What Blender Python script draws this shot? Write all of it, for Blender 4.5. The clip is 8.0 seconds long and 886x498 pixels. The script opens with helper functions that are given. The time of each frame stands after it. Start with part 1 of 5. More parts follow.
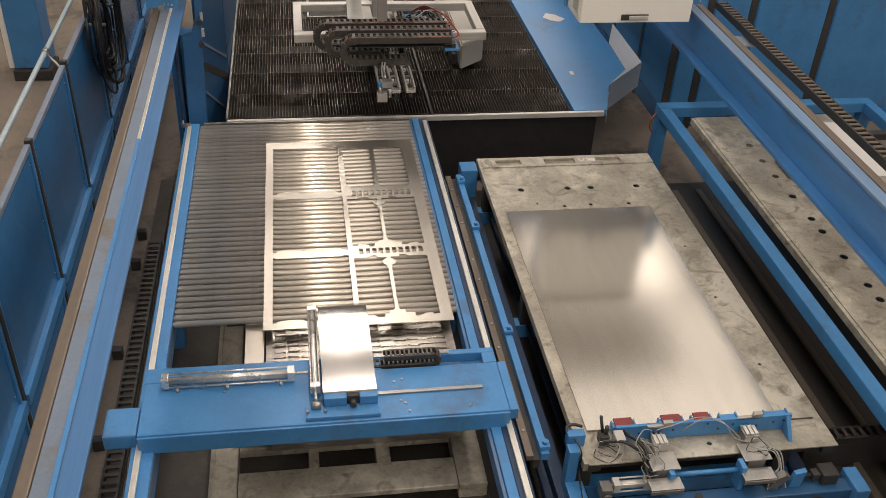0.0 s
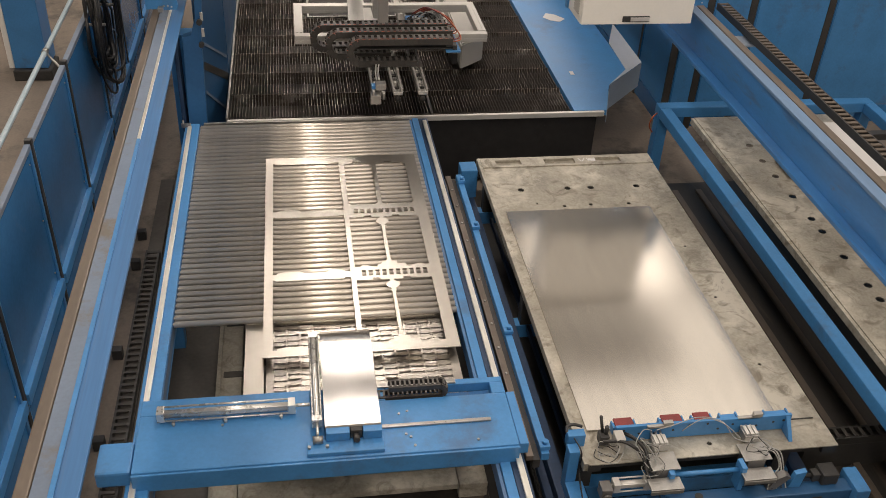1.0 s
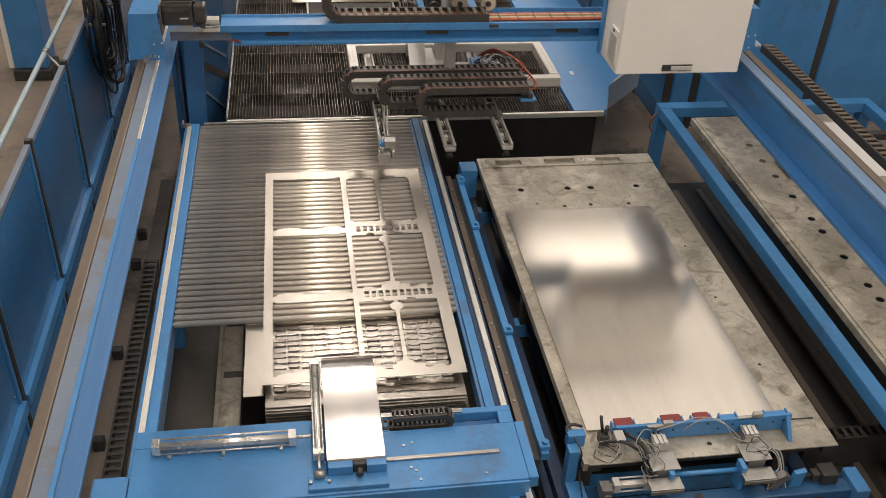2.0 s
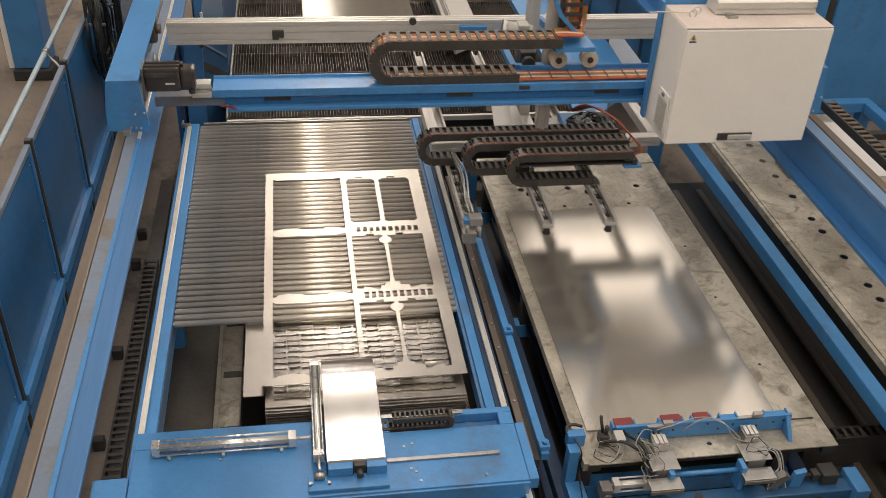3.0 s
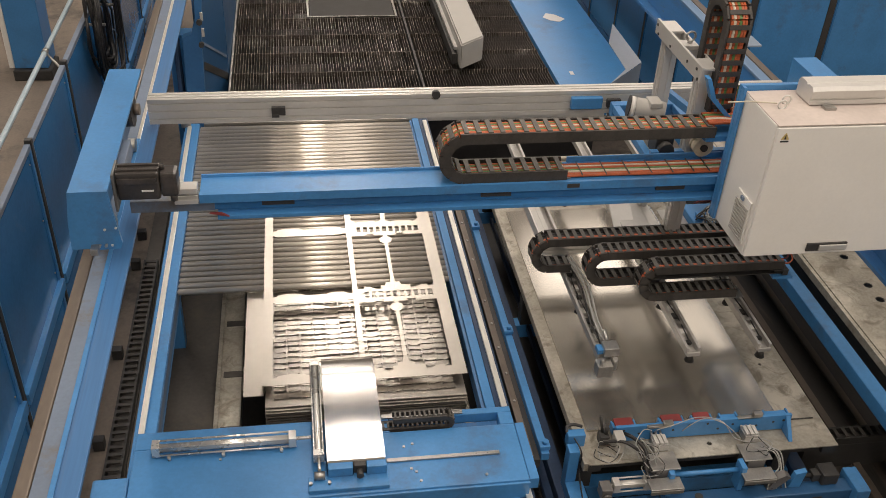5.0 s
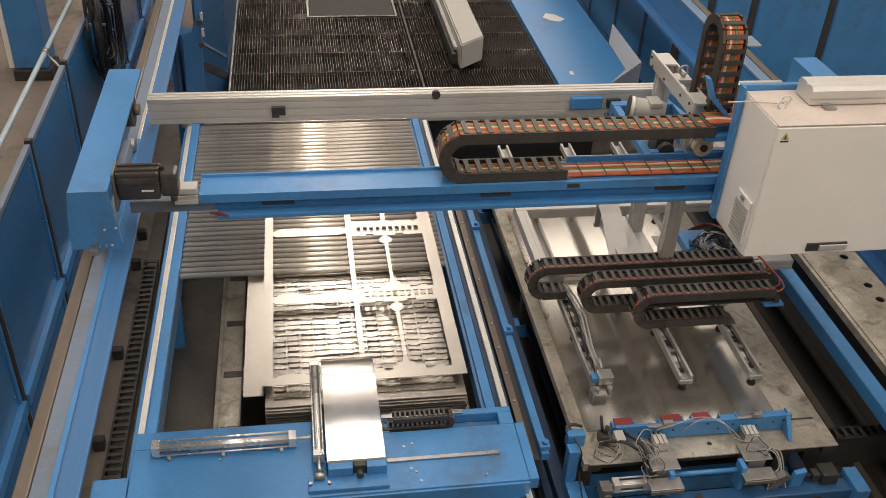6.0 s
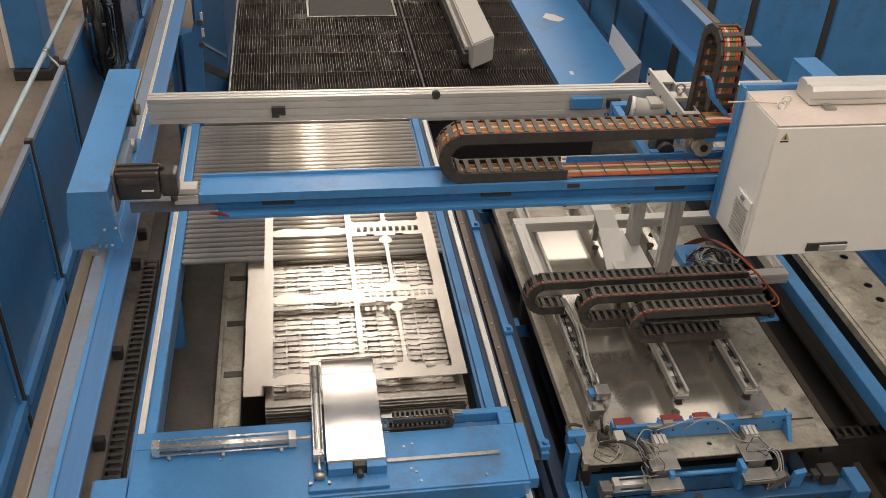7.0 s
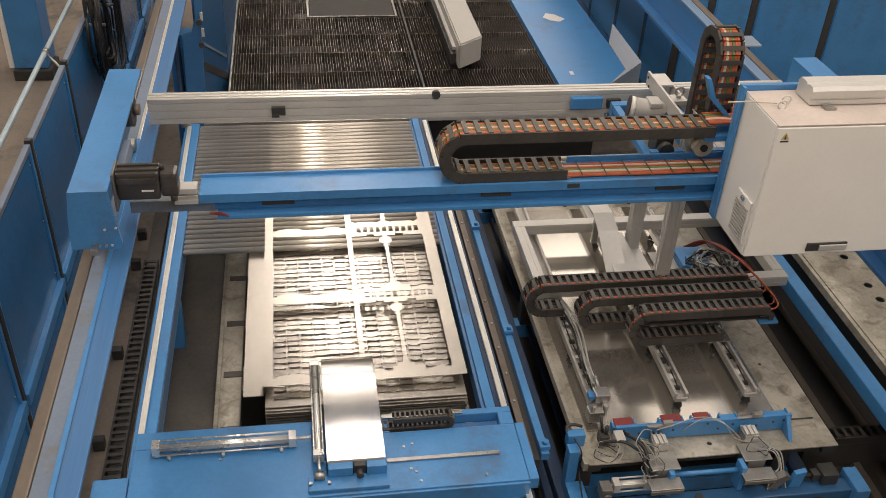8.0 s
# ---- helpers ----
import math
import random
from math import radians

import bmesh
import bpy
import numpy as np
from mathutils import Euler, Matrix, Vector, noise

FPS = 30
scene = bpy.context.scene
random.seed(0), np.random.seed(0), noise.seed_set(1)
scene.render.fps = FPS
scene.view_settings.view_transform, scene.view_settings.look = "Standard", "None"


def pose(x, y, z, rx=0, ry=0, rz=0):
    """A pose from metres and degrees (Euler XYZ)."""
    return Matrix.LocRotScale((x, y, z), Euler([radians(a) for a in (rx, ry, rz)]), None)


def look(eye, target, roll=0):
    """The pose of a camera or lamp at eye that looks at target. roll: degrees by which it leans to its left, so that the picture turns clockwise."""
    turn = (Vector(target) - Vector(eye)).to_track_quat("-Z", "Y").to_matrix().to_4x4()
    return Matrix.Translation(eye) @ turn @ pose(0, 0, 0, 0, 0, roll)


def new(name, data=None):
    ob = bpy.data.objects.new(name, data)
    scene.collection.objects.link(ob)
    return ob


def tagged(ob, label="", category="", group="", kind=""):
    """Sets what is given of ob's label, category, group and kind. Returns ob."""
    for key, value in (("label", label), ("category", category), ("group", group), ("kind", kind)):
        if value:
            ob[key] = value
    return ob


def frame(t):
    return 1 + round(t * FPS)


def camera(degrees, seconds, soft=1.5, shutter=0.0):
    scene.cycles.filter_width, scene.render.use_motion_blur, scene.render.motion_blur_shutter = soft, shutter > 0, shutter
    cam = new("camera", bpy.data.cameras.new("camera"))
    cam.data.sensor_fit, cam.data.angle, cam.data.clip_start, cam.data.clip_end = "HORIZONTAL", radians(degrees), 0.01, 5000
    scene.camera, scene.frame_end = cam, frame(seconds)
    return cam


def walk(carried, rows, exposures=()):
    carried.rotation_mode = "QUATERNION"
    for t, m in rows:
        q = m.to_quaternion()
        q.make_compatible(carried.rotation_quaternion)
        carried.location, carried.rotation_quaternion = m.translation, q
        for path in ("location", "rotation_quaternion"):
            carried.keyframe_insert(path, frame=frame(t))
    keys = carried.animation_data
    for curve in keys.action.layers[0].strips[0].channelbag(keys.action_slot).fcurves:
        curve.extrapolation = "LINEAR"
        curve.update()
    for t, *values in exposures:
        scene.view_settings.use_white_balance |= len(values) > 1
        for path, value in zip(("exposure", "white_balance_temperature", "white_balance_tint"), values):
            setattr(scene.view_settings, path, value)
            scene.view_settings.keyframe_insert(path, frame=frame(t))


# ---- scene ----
cam = camera(50.453, 8.0, soft=0.7, shutter=0.4)
EYE = (0.0, 0.0, 5.85)
AIM = (EYE[0] + 0.14457, EYE[1] + 0.80940, EYE[2] - 0.56924)
walk(cam, [(0.0, look(EYE, AIM, 3.18)), (8.0, look(EYE, AIM, 3.18))], exposures=[(0.0, 0.38), (8.0, 0.38)])

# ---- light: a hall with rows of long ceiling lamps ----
world = bpy.data.worlds.new("hall_air")
world.use_nodes = True
world.node_tree.nodes["Background"].inputs[0].default_value = (0.75, 0.85, 1.0, 1)
world.node_tree.nodes["Background"].inputs[1].default_value = 0.05
scene.world = world

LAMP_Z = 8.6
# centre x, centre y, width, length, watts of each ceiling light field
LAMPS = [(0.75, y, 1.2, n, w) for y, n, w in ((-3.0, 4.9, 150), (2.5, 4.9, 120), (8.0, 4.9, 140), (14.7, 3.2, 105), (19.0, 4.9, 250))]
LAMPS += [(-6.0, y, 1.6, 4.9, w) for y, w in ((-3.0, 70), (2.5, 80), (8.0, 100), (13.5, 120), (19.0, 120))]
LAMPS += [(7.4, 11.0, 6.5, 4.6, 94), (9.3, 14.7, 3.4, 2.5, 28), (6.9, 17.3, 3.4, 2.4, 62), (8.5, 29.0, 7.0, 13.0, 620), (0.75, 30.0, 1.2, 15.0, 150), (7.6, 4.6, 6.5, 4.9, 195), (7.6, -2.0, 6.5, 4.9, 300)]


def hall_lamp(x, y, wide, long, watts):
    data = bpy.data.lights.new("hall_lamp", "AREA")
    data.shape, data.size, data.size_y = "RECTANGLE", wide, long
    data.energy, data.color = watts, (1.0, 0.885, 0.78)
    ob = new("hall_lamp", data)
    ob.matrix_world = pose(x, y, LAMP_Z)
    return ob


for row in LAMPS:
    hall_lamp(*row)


# ---- materials ----
def material(name, colour, rough=0.5, metal=0.0, vary=0.12, scale=6.0, fine=60.0, bump=0.15, stain=None, stain_at=0.62,
             stretch=(1, 1, 1), rough_vary=0.12, per_piece=0.0, grime=None, grime_at=0.6, placed=False):
    m = bpy.data.materials.new(name)
    m.use_nodes = True
    nt = m.node_tree
    b = nt.nodes["Principled BSDF"]
    b.inputs["Roughness"].default_value, b.inputs["Metallic"].default_value = rough, metal
    tc = nt.nodes.new("ShaderNodeTexCoord")
    mp = nt.nodes.new("ShaderNodeMapping")
    mp.inputs["Scale"].default_value = stretch
    if placed:
        nt.links.new(nt.nodes.new("ShaderNodeNewGeometry").outputs["Position"], mp.inputs["Vector"])
    else:
        nt.links.new(tc.outputs["Object"], mp.inputs["Vector"])
    n1 = nt.nodes.new("ShaderNodeTexNoise")
    n1.inputs["Scale"].default_value, n1.inputs["Detail"].default_value, n1.inputs["Roughness"].default_value = scale, 6, 0.6
    n2 = nt.nodes.new("ShaderNodeTexNoise")
    n2.inputs["Scale"].default_value, n2.inputs["Detail"].default_value = fine, 3
    for n in (n1, n2):
        nt.links.new(mp.outputs[0], n.inputs["Vector"])
    mix = nt.nodes.new("ShaderNodeMath")
    mix.operation = "MULTIPLY_ADD"
    nt.links.new(n2.outputs[0], mix.inputs[0])
    mix.inputs[1].default_value = 0.45
    nt.links.new(n1.outputs[0], mix.inputs[2])
    last = mix.outputs[0]
    if per_piece:
        info = nt.nodes.new("ShaderNodeObjectInfo")
        add = nt.nodes.new("ShaderNodeMath")
        add.operation = "MULTIPLY_ADD"
        nt.links.new(info.outputs["Random"], add.inputs[0])
        add.inputs[1].default_value = per_piece
        nt.links.new(last, add.inputs[2])
        last = add.outputs[0]
    ramp = nt.nodes.new("ShaderNodeValToRGB")
    lo = [max(0.0, c * (1 - vary)) for c in colour]
    hi = [min(1.0, c * (1 + vary)) for c in colour]
    ramp.color_ramp.elements[0].position, ramp.color_ramp.elements[0].color = 0.45, (*lo, 1)
    ramp.color_ramp.elements[1].position, ramp.color_ramp.elements[1].color = 1.0 + per_piece, (*hi, 1)
    nt.links.new(last, ramp.inputs[0])
    colour_out = ramp.outputs[0]
    if stain:
        n3 = nt.nodes.new("ShaderNodeTexNoise")
        n3.inputs["Scale"].default_value, n3.inputs["Detail"].default_value = scale * 0.6, 8
        n3.inputs["Roughness"].default_value = 0.7
        nt.links.new(mp.outputs[0], n3.inputs["Vector"])
        cut = nt.nodes.new("ShaderNodeMapRange")
        cut.inputs[1].default_value, cut.inputs[2].default_value = stain_at - 0.06, stain_at + 0.06
        nt.links.new(n3.outputs[0], cut.inputs[0])
        over = nt.nodes.new("ShaderNodeMix")
        over.data_type = "RGBA"
        nt.links.new(cut.outputs[0], over.inputs[0])
        nt.links.new(colour_out, over.inputs[6])
        over.inputs[7].default_value = (*stain, 1)
        colour_out = over.outputs[2]
    if grime:
        n4 = nt.nodes.new("ShaderNodeTexNoise")
        n4.inputs["Scale"].default_value, n4.inputs["Detail"].default_value = scale * 1.7, 9
        n4.inputs["Roughness"].default_value, n4.inputs["Distortion"].default_value = 0.62, 1.4
        nt.links.new(mp.outputs[0], n4.inputs["Vector"])
        cut2 = nt.nodes.new("ShaderNodeMapRange")
        cut2.inputs[1].default_value, cut2.inputs[2].default_value = grime_at - 0.05, grime_at + 0.09
        cut2.inputs[4].default_value = 0.85
        nt.links.new(n4.outputs[0], cut2.inputs[0])
        over2 = nt.nodes.new("ShaderNodeMix")
        over2.data_type = "RGBA"
        nt.links.new(cut2.outputs[0], over2.inputs[0])
        nt.links.new(colour_out, over2.inputs[6])
        over2.inputs[7].default_value = (*grime, 1)
        colour_out = over2.outputs[2]
    nt.links.new(colour_out, b.inputs["Base Color"])
    if rough_vary:
        rr = nt.nodes.new("ShaderNodeMapRange")
        rr.inputs[3].default_value, rr.inputs[4].default_value = max(0.02, rough - rough_vary), min(1, rough + rough_vary)
        nt.links.new(n1.outputs[0], rr.inputs[0])
        nt.links.new(rr.outputs[0], b.inputs["Roughness"])
    if bump:
        bp = nt.nodes.new("ShaderNodeBump")
        bp.inputs["Strength"].default_value, bp.inputs["Distance"].default_value = bump, 0.004
        nt.links.new(last if not per_piece else mix.outputs[0], bp.inputs["Height"])
        nt.links.new(bp.outputs[0], b.inputs["Normal"])
    return m


BLUE = (0.055, 0.215, 0.476)
M_BLUE = material("blue_paint", BLUE, 0.38, vary=0.14, scale=2.5, fine=40, bump=0.08, stain=(0.062, 0.15, 0.30), stain_at=0.62)
M_BLUE_WORN = material("worn_blue_paint", (0.05, 0.16, 0.36), 0.45, vary=0.25, scale=3, fine=35, bump=0.15, stain=(0.12, 0.15, 0.20), stain_at=0.58, stretch=(1.6, 0.05, 1.6))
M_PANEL = material("blue_fence_sheet", (0.037, 0.163, 0.375), 0.21, vary=0.16, scale=1.2, fine=25, bump=0.06, grime=(0.10, 0.20, 0.34), grime_at=0.66)
M_WHITE = material("off_white_enamel", (0.79, 0.77, 0.725), 0.42, vary=0.04, scale=2, fine=50, bump=0.04)
M_WHITE_RAIL = material("bright_ground_steel", (0.80, 0.775, 0.71), 0.34, 0.65, vary=0.22, scale=4, fine=60, stretch=(1, 0.2, 1))
M_SHEET = material("raw_sheet_steel", (0.56, 0.53, 0.48), 0.148, 0.84, vary=0.09, scale=0.9, fine=14, bump=0.015, stretch=(1, 0.15, 1), rough_vary=0.03)
M_SKEL = material("cut_sheet_steel", (0.63, 0.595, 0.54), 0.36, 1.0, vary=0.06, scale=1.5, fine=20, bump=0.04, rough_vary=0.06)
M_LATTICE = material("oily_cut_steel", (0.50, 0.47, 0.43), 0.30, 1.0, vary=0.15, scale=4, fine=40, bump=0.05, rough_vary=0.06, stain=(0.30, 0.28, 0.26), stain_at=0.58)
M_PLATE = material("polished_clamp_steel", (0.50, 0.485, 0.47), 0.19, 0.95, vary=0.06, scale=3, fine=40, bump=0.03, stretch=(1, 1, 1), rough_vary=0.06, stain=(0.5, 0.47, 0.44), stain_at=0.66)
M_ALU = material("aluminium_profile", (0.60, 0.585, 0.555), 0.40, 0.45, vary=0.07, scale=3, fine=40, bump=0.05)
# Darker copy of the aluminium: gantry shade over the arms is in the colour.
M_ARM = material("aluminium_arm_in_shade", (0.46, 0.445, 0.42), 0.42, 0.6, vary=0.12, scale=6, fine=60, bump=0.06)
M_STEEL = material("machined_steel", (0.42, 0.41, 0.39), 0.35, 0.9, vary=0.15, scale=10, fine=80)
M_DARK = material("black_plastic", (0.038, 0.037, 0.036), 0.5, vary=0.3, scale=20, fine=90, bump=0.1)
M_LINK = material("dusty_chain_plastic", (0.040, 0.036, 0.032), 0.55, vary=0.35, scale=15, fine=90, bump=0.1, per_piece=0.25)
M_LINKBAR = material("worn_chain_crossbar", (0.098, 0.092, 0.083), 0.5, vary=0.3, scale=15, fine=90, bump=0.1)
M_ROLLER = material("worn_roller_steel", (0.62, 0.57, 0.505), 0.32, 0.70, vary=0.3, scale=5, fine=50, bump=0.08, per_piece=0.35, stretch=(0.6, 3, 3))
M_SLAT = material("scorched_slat_steel", (0.125, 0.106, 0.09), 0.40, 0.65, vary=0.8, scale=3.4, fine=48, bump=0.6, stain=(0.50, 0.47, 0.43), stain_at=0.615, placed=True)
M_PALLET = material("scratched_pallet_steel", (0.36, 0.335, 0.28), 0.42, 0.35, vary=0.35, scale=2.6, fine=42, bump=0.35, stain=(0.58, 0.545, 0.465), stain_at=0.56, grime=(0.19, 0.165, 0.125), grime_at=0.58)
M_FLOOR = material("stained_concrete", (0.205, 0.170, 0.138), 0.7, vary=0.25, scale=1.3, fine=30, bump=0.25, stain=(0.07, 0.062, 0.055), stain_at=0.58)
# Floor colours that hold both oil and the shade under the machines.
M_PIT = material("dark_floor_oil_and_shade", (0.062, 0.056, 0.050), 0.5, vary=0.4, scale=2, fine=30, bump=0.25, stain=(0.10, 0.085, 0.065), stain_at=0.6)
M_PIT_DEEP = material("black_floor_oil_and_shade", (0.030, 0.027, 0.024), 0.45, vary=0.4, scale=2, fine=30, bump=0.25, stain=(0.085, 0.07, 0.055), stain_at=0.62, stretch=(3, 0.35, 1))
M_TAN = material("dusty_rail_steel", (0.155, 0.128, 0.105), 0.45, 0.4, vary=0.2, scale=5, fine=50, stretch=(1, 0.3, 1))
M_GREYBLUE = material("grey_blue_dusty_paint", (0.155, 0.20, 0.275), 0.5, vary=0.15, scale=3, fine=40, stain=(0.15, 0.13, 0.11), stain_at=0.62)
M_GREY = material("grey_cover_paint", (0.43, 0.415, 0.385), 0.42, vary=0.08, scale=3, fine=50, bump=0.06)
M_ORANGE = material("orange_cable", (0.42, 0.095, 0.032), 0.5, vary=0.25, scale=20, fine=90)
M_GREEN = material("green_cable", (0.10, 0.20, 0.06), 0.5, vary=0.15, scale=20, fine=90)
M_CREAM = material("cream_cable", (0.55, 0.50, 0.40), 0.5, vary=0.15, scale=20, fine=90)
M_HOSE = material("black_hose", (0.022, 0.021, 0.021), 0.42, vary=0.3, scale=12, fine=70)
M_CLEAR = material("pale_air_tube", (0.36, 0.36, 0.34), 0.3, vary=0.1, scale=12, fine=70)
M_RED = material("red_pad", (0.20, 0.035, 0.035), 0.55, vary=0.2, scale=10, fine=80)
M_YELLOW = material("warning_yellow", (0.55, 0.42, 0.16), 0.5, vary=0.1)
M_WALL = material("hall_wall_paint", (0.62, 0.60, 0.56), 0.8, vary=0.06, scale=0.6, fine=12)
M_ROOF = material("hall_roof_sheet", (0.72, 0.70, 0.66), 0.7, vary=0.05, scale=0.6, fine=12)
M_PAPER = material("paper", (0.62, 0.61, 0.60), 0.7, vary=0.05)
M_RUBBER = material("rubber_cup", (0.02, 0.018, 0.016), 0.6, vary=0.2)
M_PALEBLUE = material("pale_blue_grey_paint", (0.27, 0.33, 0.41), 0.42, vary=0.1, scale=3, fine=40)
M_FLAP = material("pale_grey_flap_paint", (0.40, 0.435, 0.49), 0.4, vary=0.08, scale=3, fine=40)
M_MOTOR = material("dusty_black_motor_paint", (0.045, 0.040, 0.037), 0.38, vary=0.3, scale=9, fine=70, stain=(0.075, 0.065, 0.06), stain_at=0.6)
M_RAILTUBE = material("pale_blue_tube_paint", (0.36, 0.45, 0.50), 0.33, vary=0.1, scale=5, fine=40, bump=0.04)
M_PLATED = material("dark_grey_motor_paint", (0.16, 0.155, 0.15), 0.4, 0.3, vary=0.15, scale=12, fine=60)
# Darker copy of the blue paint: shade is put into the colour.
M_BLUE_DEEP_SHADE = material("blue_paint_in_deep_shade", (0.026, 0.095, 0.215), 0.4, vary=0.2, scale=2, fine=30, bump=0.06)
M_RAIL_SIDE = material("grimy_blue_rail_paint", (0.045, 0.175, 0.42), 0.33, vary=0.2, scale=2.2, fine=35, bump=0.1, stain=(0.06, 0.12, 0.23), stain_at=0.6, grime=(0.12, 0.10, 0.085), grime_at=0.66, stretch=(3, 0.5, 3))
M_RAIL_TOP = material("dusty_blue_rail_top", (0.13, 0.22, 0.36), 0.45, vary=0.15, scale=2, fine=25, bump=0.03, stretch=(2, 0.4, 2))
M_CHROME = material("chromed_steel", (0.70, 0.685, 0.65), 0.28, 0.65, vary=0.06, scale=6, fine=60, bump=0.02)
M_DUSTY = material("dusty_cabinet_top", (0.54, 0.47, 0.425), 0.6, vary=0.12, scale=3, fine=30, bump=0.08, stain=(0.44, 0.37, 0.33), stain_at=0.6)
# Half-dark copy of the blue: the upright's shade is in its colour.
M_BLUE_SHADE = material("blue_paint_in_half_shade", (0.036, 0.135, 0.31), 0.42, vary=0.16, scale=2, fine=30, bump=0.06)
# Near-black copy of the blue: shade between the machines is put into it.
M_BLUE_DARK_SHADE = material("blue_paint_in_dark_shade", (0.020, 0.045, 0.10), 0.45, vary=0.3, scale=4, fine=40)


# ---- building blocks ----
BASE = {}


def thing(name, label, category, base=(0, 0, 0), group="", kind=""):
    ob = new(name)
    ob.empty_display_size = 0.1
    ob.location = base
    BASE[ob.name] = Vector(base)
    return tagged(ob, label, category, group, kind)


def box(bm, x0, x1, y0, y1, z0, z1, bevel=0.0, m=None, slot=0):
    r = bmesh.ops.create_cube(bm, size=1.0)
    vs = r["verts"]
    bmesh.ops.scale(bm, verts=vs, vec=(x1 - x0, y1 - y0, z1 - z0))
    bmesh.ops.translate(bm, verts=vs, vec=((x0 + x1) / 2, (y0 + y1) / 2, (z0 + z1) / 2))
    fs = {f for v in vs for f in v.link_faces}
    for f in fs:
        f.material_index = slot
    if bevel:
        es = list({e for v in vs for e in v.link_edges})
        r = bmesh.ops.bevel(bm, geom=es, offset=bevel, segments=2, affect="EDGES", profile=0.6)
        for f in r["faces"]:
            f.material_index = slot
        if m is not None:
            vs = list({v for f in r["faces"] for v in f.verts} | {v for v in vs if v.is_valid})
    if m is not None:
        bmesh.ops.transform(bm, matrix=m, verts=[v for v in vs if v.is_valid])
    return bm


def rod(bm, p, q, r, seg=12, slot=0, r2=None):
    p, q = Vector(p), Vector(q)
    d = q - p
    res = bmesh.ops.create_cone(bm, cap_ends=True, segments=seg, radius1=r, radius2=r if r2 is None else r2, depth=d.length)
    m = Matrix.Translation((p + q) / 2) @ d.to_track_quat("Z", "Y").to_matrix().to_4x4()
    bmesh.ops.transform(bm, matrix=m, verts=res["verts"])
    for f in {f for v in res["verts"] for f in v.link_faces}:
        f.material_index, f.smooth = slot, len(f.verts) == 4
    return bm


def hose(bm, pts, r, seg=8, slot=0):
    """A round tube along a smooth line through pts."""
    pts = [Vector(p) for p in pts]
    path = []
    for i in range(len(pts) - 1):
        a, b = pts[i], pts[i + 1]
        p0, p3 = pts[max(i - 1, 0)], pts[min(i + 2, len(pts) - 1)]
        for k in range(6):
            t = k / 6
            path.append(0.5 * (2 * a + (b - p0) * t + (2 * p0 - 5 * a + 4 * b - p3) * t * t + (3 * a - p0 - 3 * b + p3) * t ** 3))
    path.append(pts[-1])
    rings = []
    for i, p in enumerate(path):
        d = (path[min(i + 1, len(path) - 1)] - path[max(i - 1, 0)]).normalized()
        q = d.to_track_quat("Z", "Y")
        rings.append([bm.verts.new(p + q @ Vector((r * math.cos(a), r * math.sin(a), 0))) for a in [2 * math.pi * k / seg for k in range(seg)]])
    for a, b in zip(rings, rings[1:]):
        for k in range(seg):
            f = bm.faces.new((a[k], a[(k + 1) % seg], b[(k + 1) % seg], b[k]))
            f.smooth, f.material_index = True, slot
    return bm


def prism(bm, outline, axis, a, b, slot=0):
    """A straight bar with the given outline in the plane across axis."""
    def at(u, v, w):
        return {"x": (w, u, v), "y": (u, w, v), "z": (u, v, w)}[axis]
    lo = [bm.verts.new(at(u, v, a)) for u, v in outline]
    hi = [bm.verts.new(at(u, v, b)) for u, v in outline]
    fs = [bm.faces.new(lo), bm.faces.new(hi)]
    n = len(outline)
    for i in range(n):
        fs.append(bm.faces.new((lo[i], lo[(i + 1) % n], hi[(i + 1) % n], hi[i])))
    for f in fs:
        f.material_index = slot
    bmesh.ops.recalc_face_normals(bm, faces=fs)
    return bm


def mesh_of(name, bm, mats):
    me = bpy.data.meshes.new(name)
    bm.to_mesh(me)
    bm.free()
    for m in mats if isinstance(mats, (list, tuple)) else [mats]:
        me.materials.append(m)
    return me


def part(name, bm, mats, parent, label="", kind=""):
    """Links a bmesh built in world coordinates as one mesh under a thing or a part."""
    base = BASE[parent.name]
    bmesh.ops.translate(bm, verts=bm.verts[:], vec=-base)
    ob = new(name, mesh_of(name, bm, mats))
    ob.parent = parent
    BASE[ob.name] = base
    return tagged(ob, label, "", "", kind)


def solid(name, bm, mats, label, category, group="", kind=""):
    """A thing of one mesh, with its origin at its base."""
    lo = Vector([min(v.co[i] for v in bm.verts) for i in range(3)])
    hi = Vector([max(v.co[i] for v in bm.verts) for i in range(3)])
    base = Vector(((lo.x + hi.x) / 2, (lo.y + hi.y) / 2, lo.z))
    bmesh.ops.translate(bm, verts=bm.verts[:], vec=-base)
    ob = new(name, mesh_of(name, bm, mats))
    ob.location = base
    BASE[ob.name] = base
    return tagged(ob, label, category, group, kind)


def B():
    return bmesh.new()


def piece(name, mesh, parent, m):
    ob = new(name, mesh)
    ob.parent = parent
    ob.matrix_local = m
    return ob


# ---- the hall ----
bm = B()
box(bm, -12, 15, -8, 42, -0.3, 0.0)
floor = solid("floor", bm, M_FLOOR, "stained grey-brown concrete hall floor", "floor", kind="structure")
# Thin dark sheets on the floor: oil plus shade put into the colour.
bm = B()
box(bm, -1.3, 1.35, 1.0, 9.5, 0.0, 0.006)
pit = solid("pavement", bm, M_PIT, "floor under the machine tables, darkened by oil and painted-in shade", "floor", kind="structure")
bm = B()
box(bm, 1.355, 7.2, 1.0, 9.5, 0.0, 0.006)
solid("pavement", bm, M_PIT_DEEP, "floor under the pallet cart, blackened by oil and painted-in shade", "floor", kind="structure")
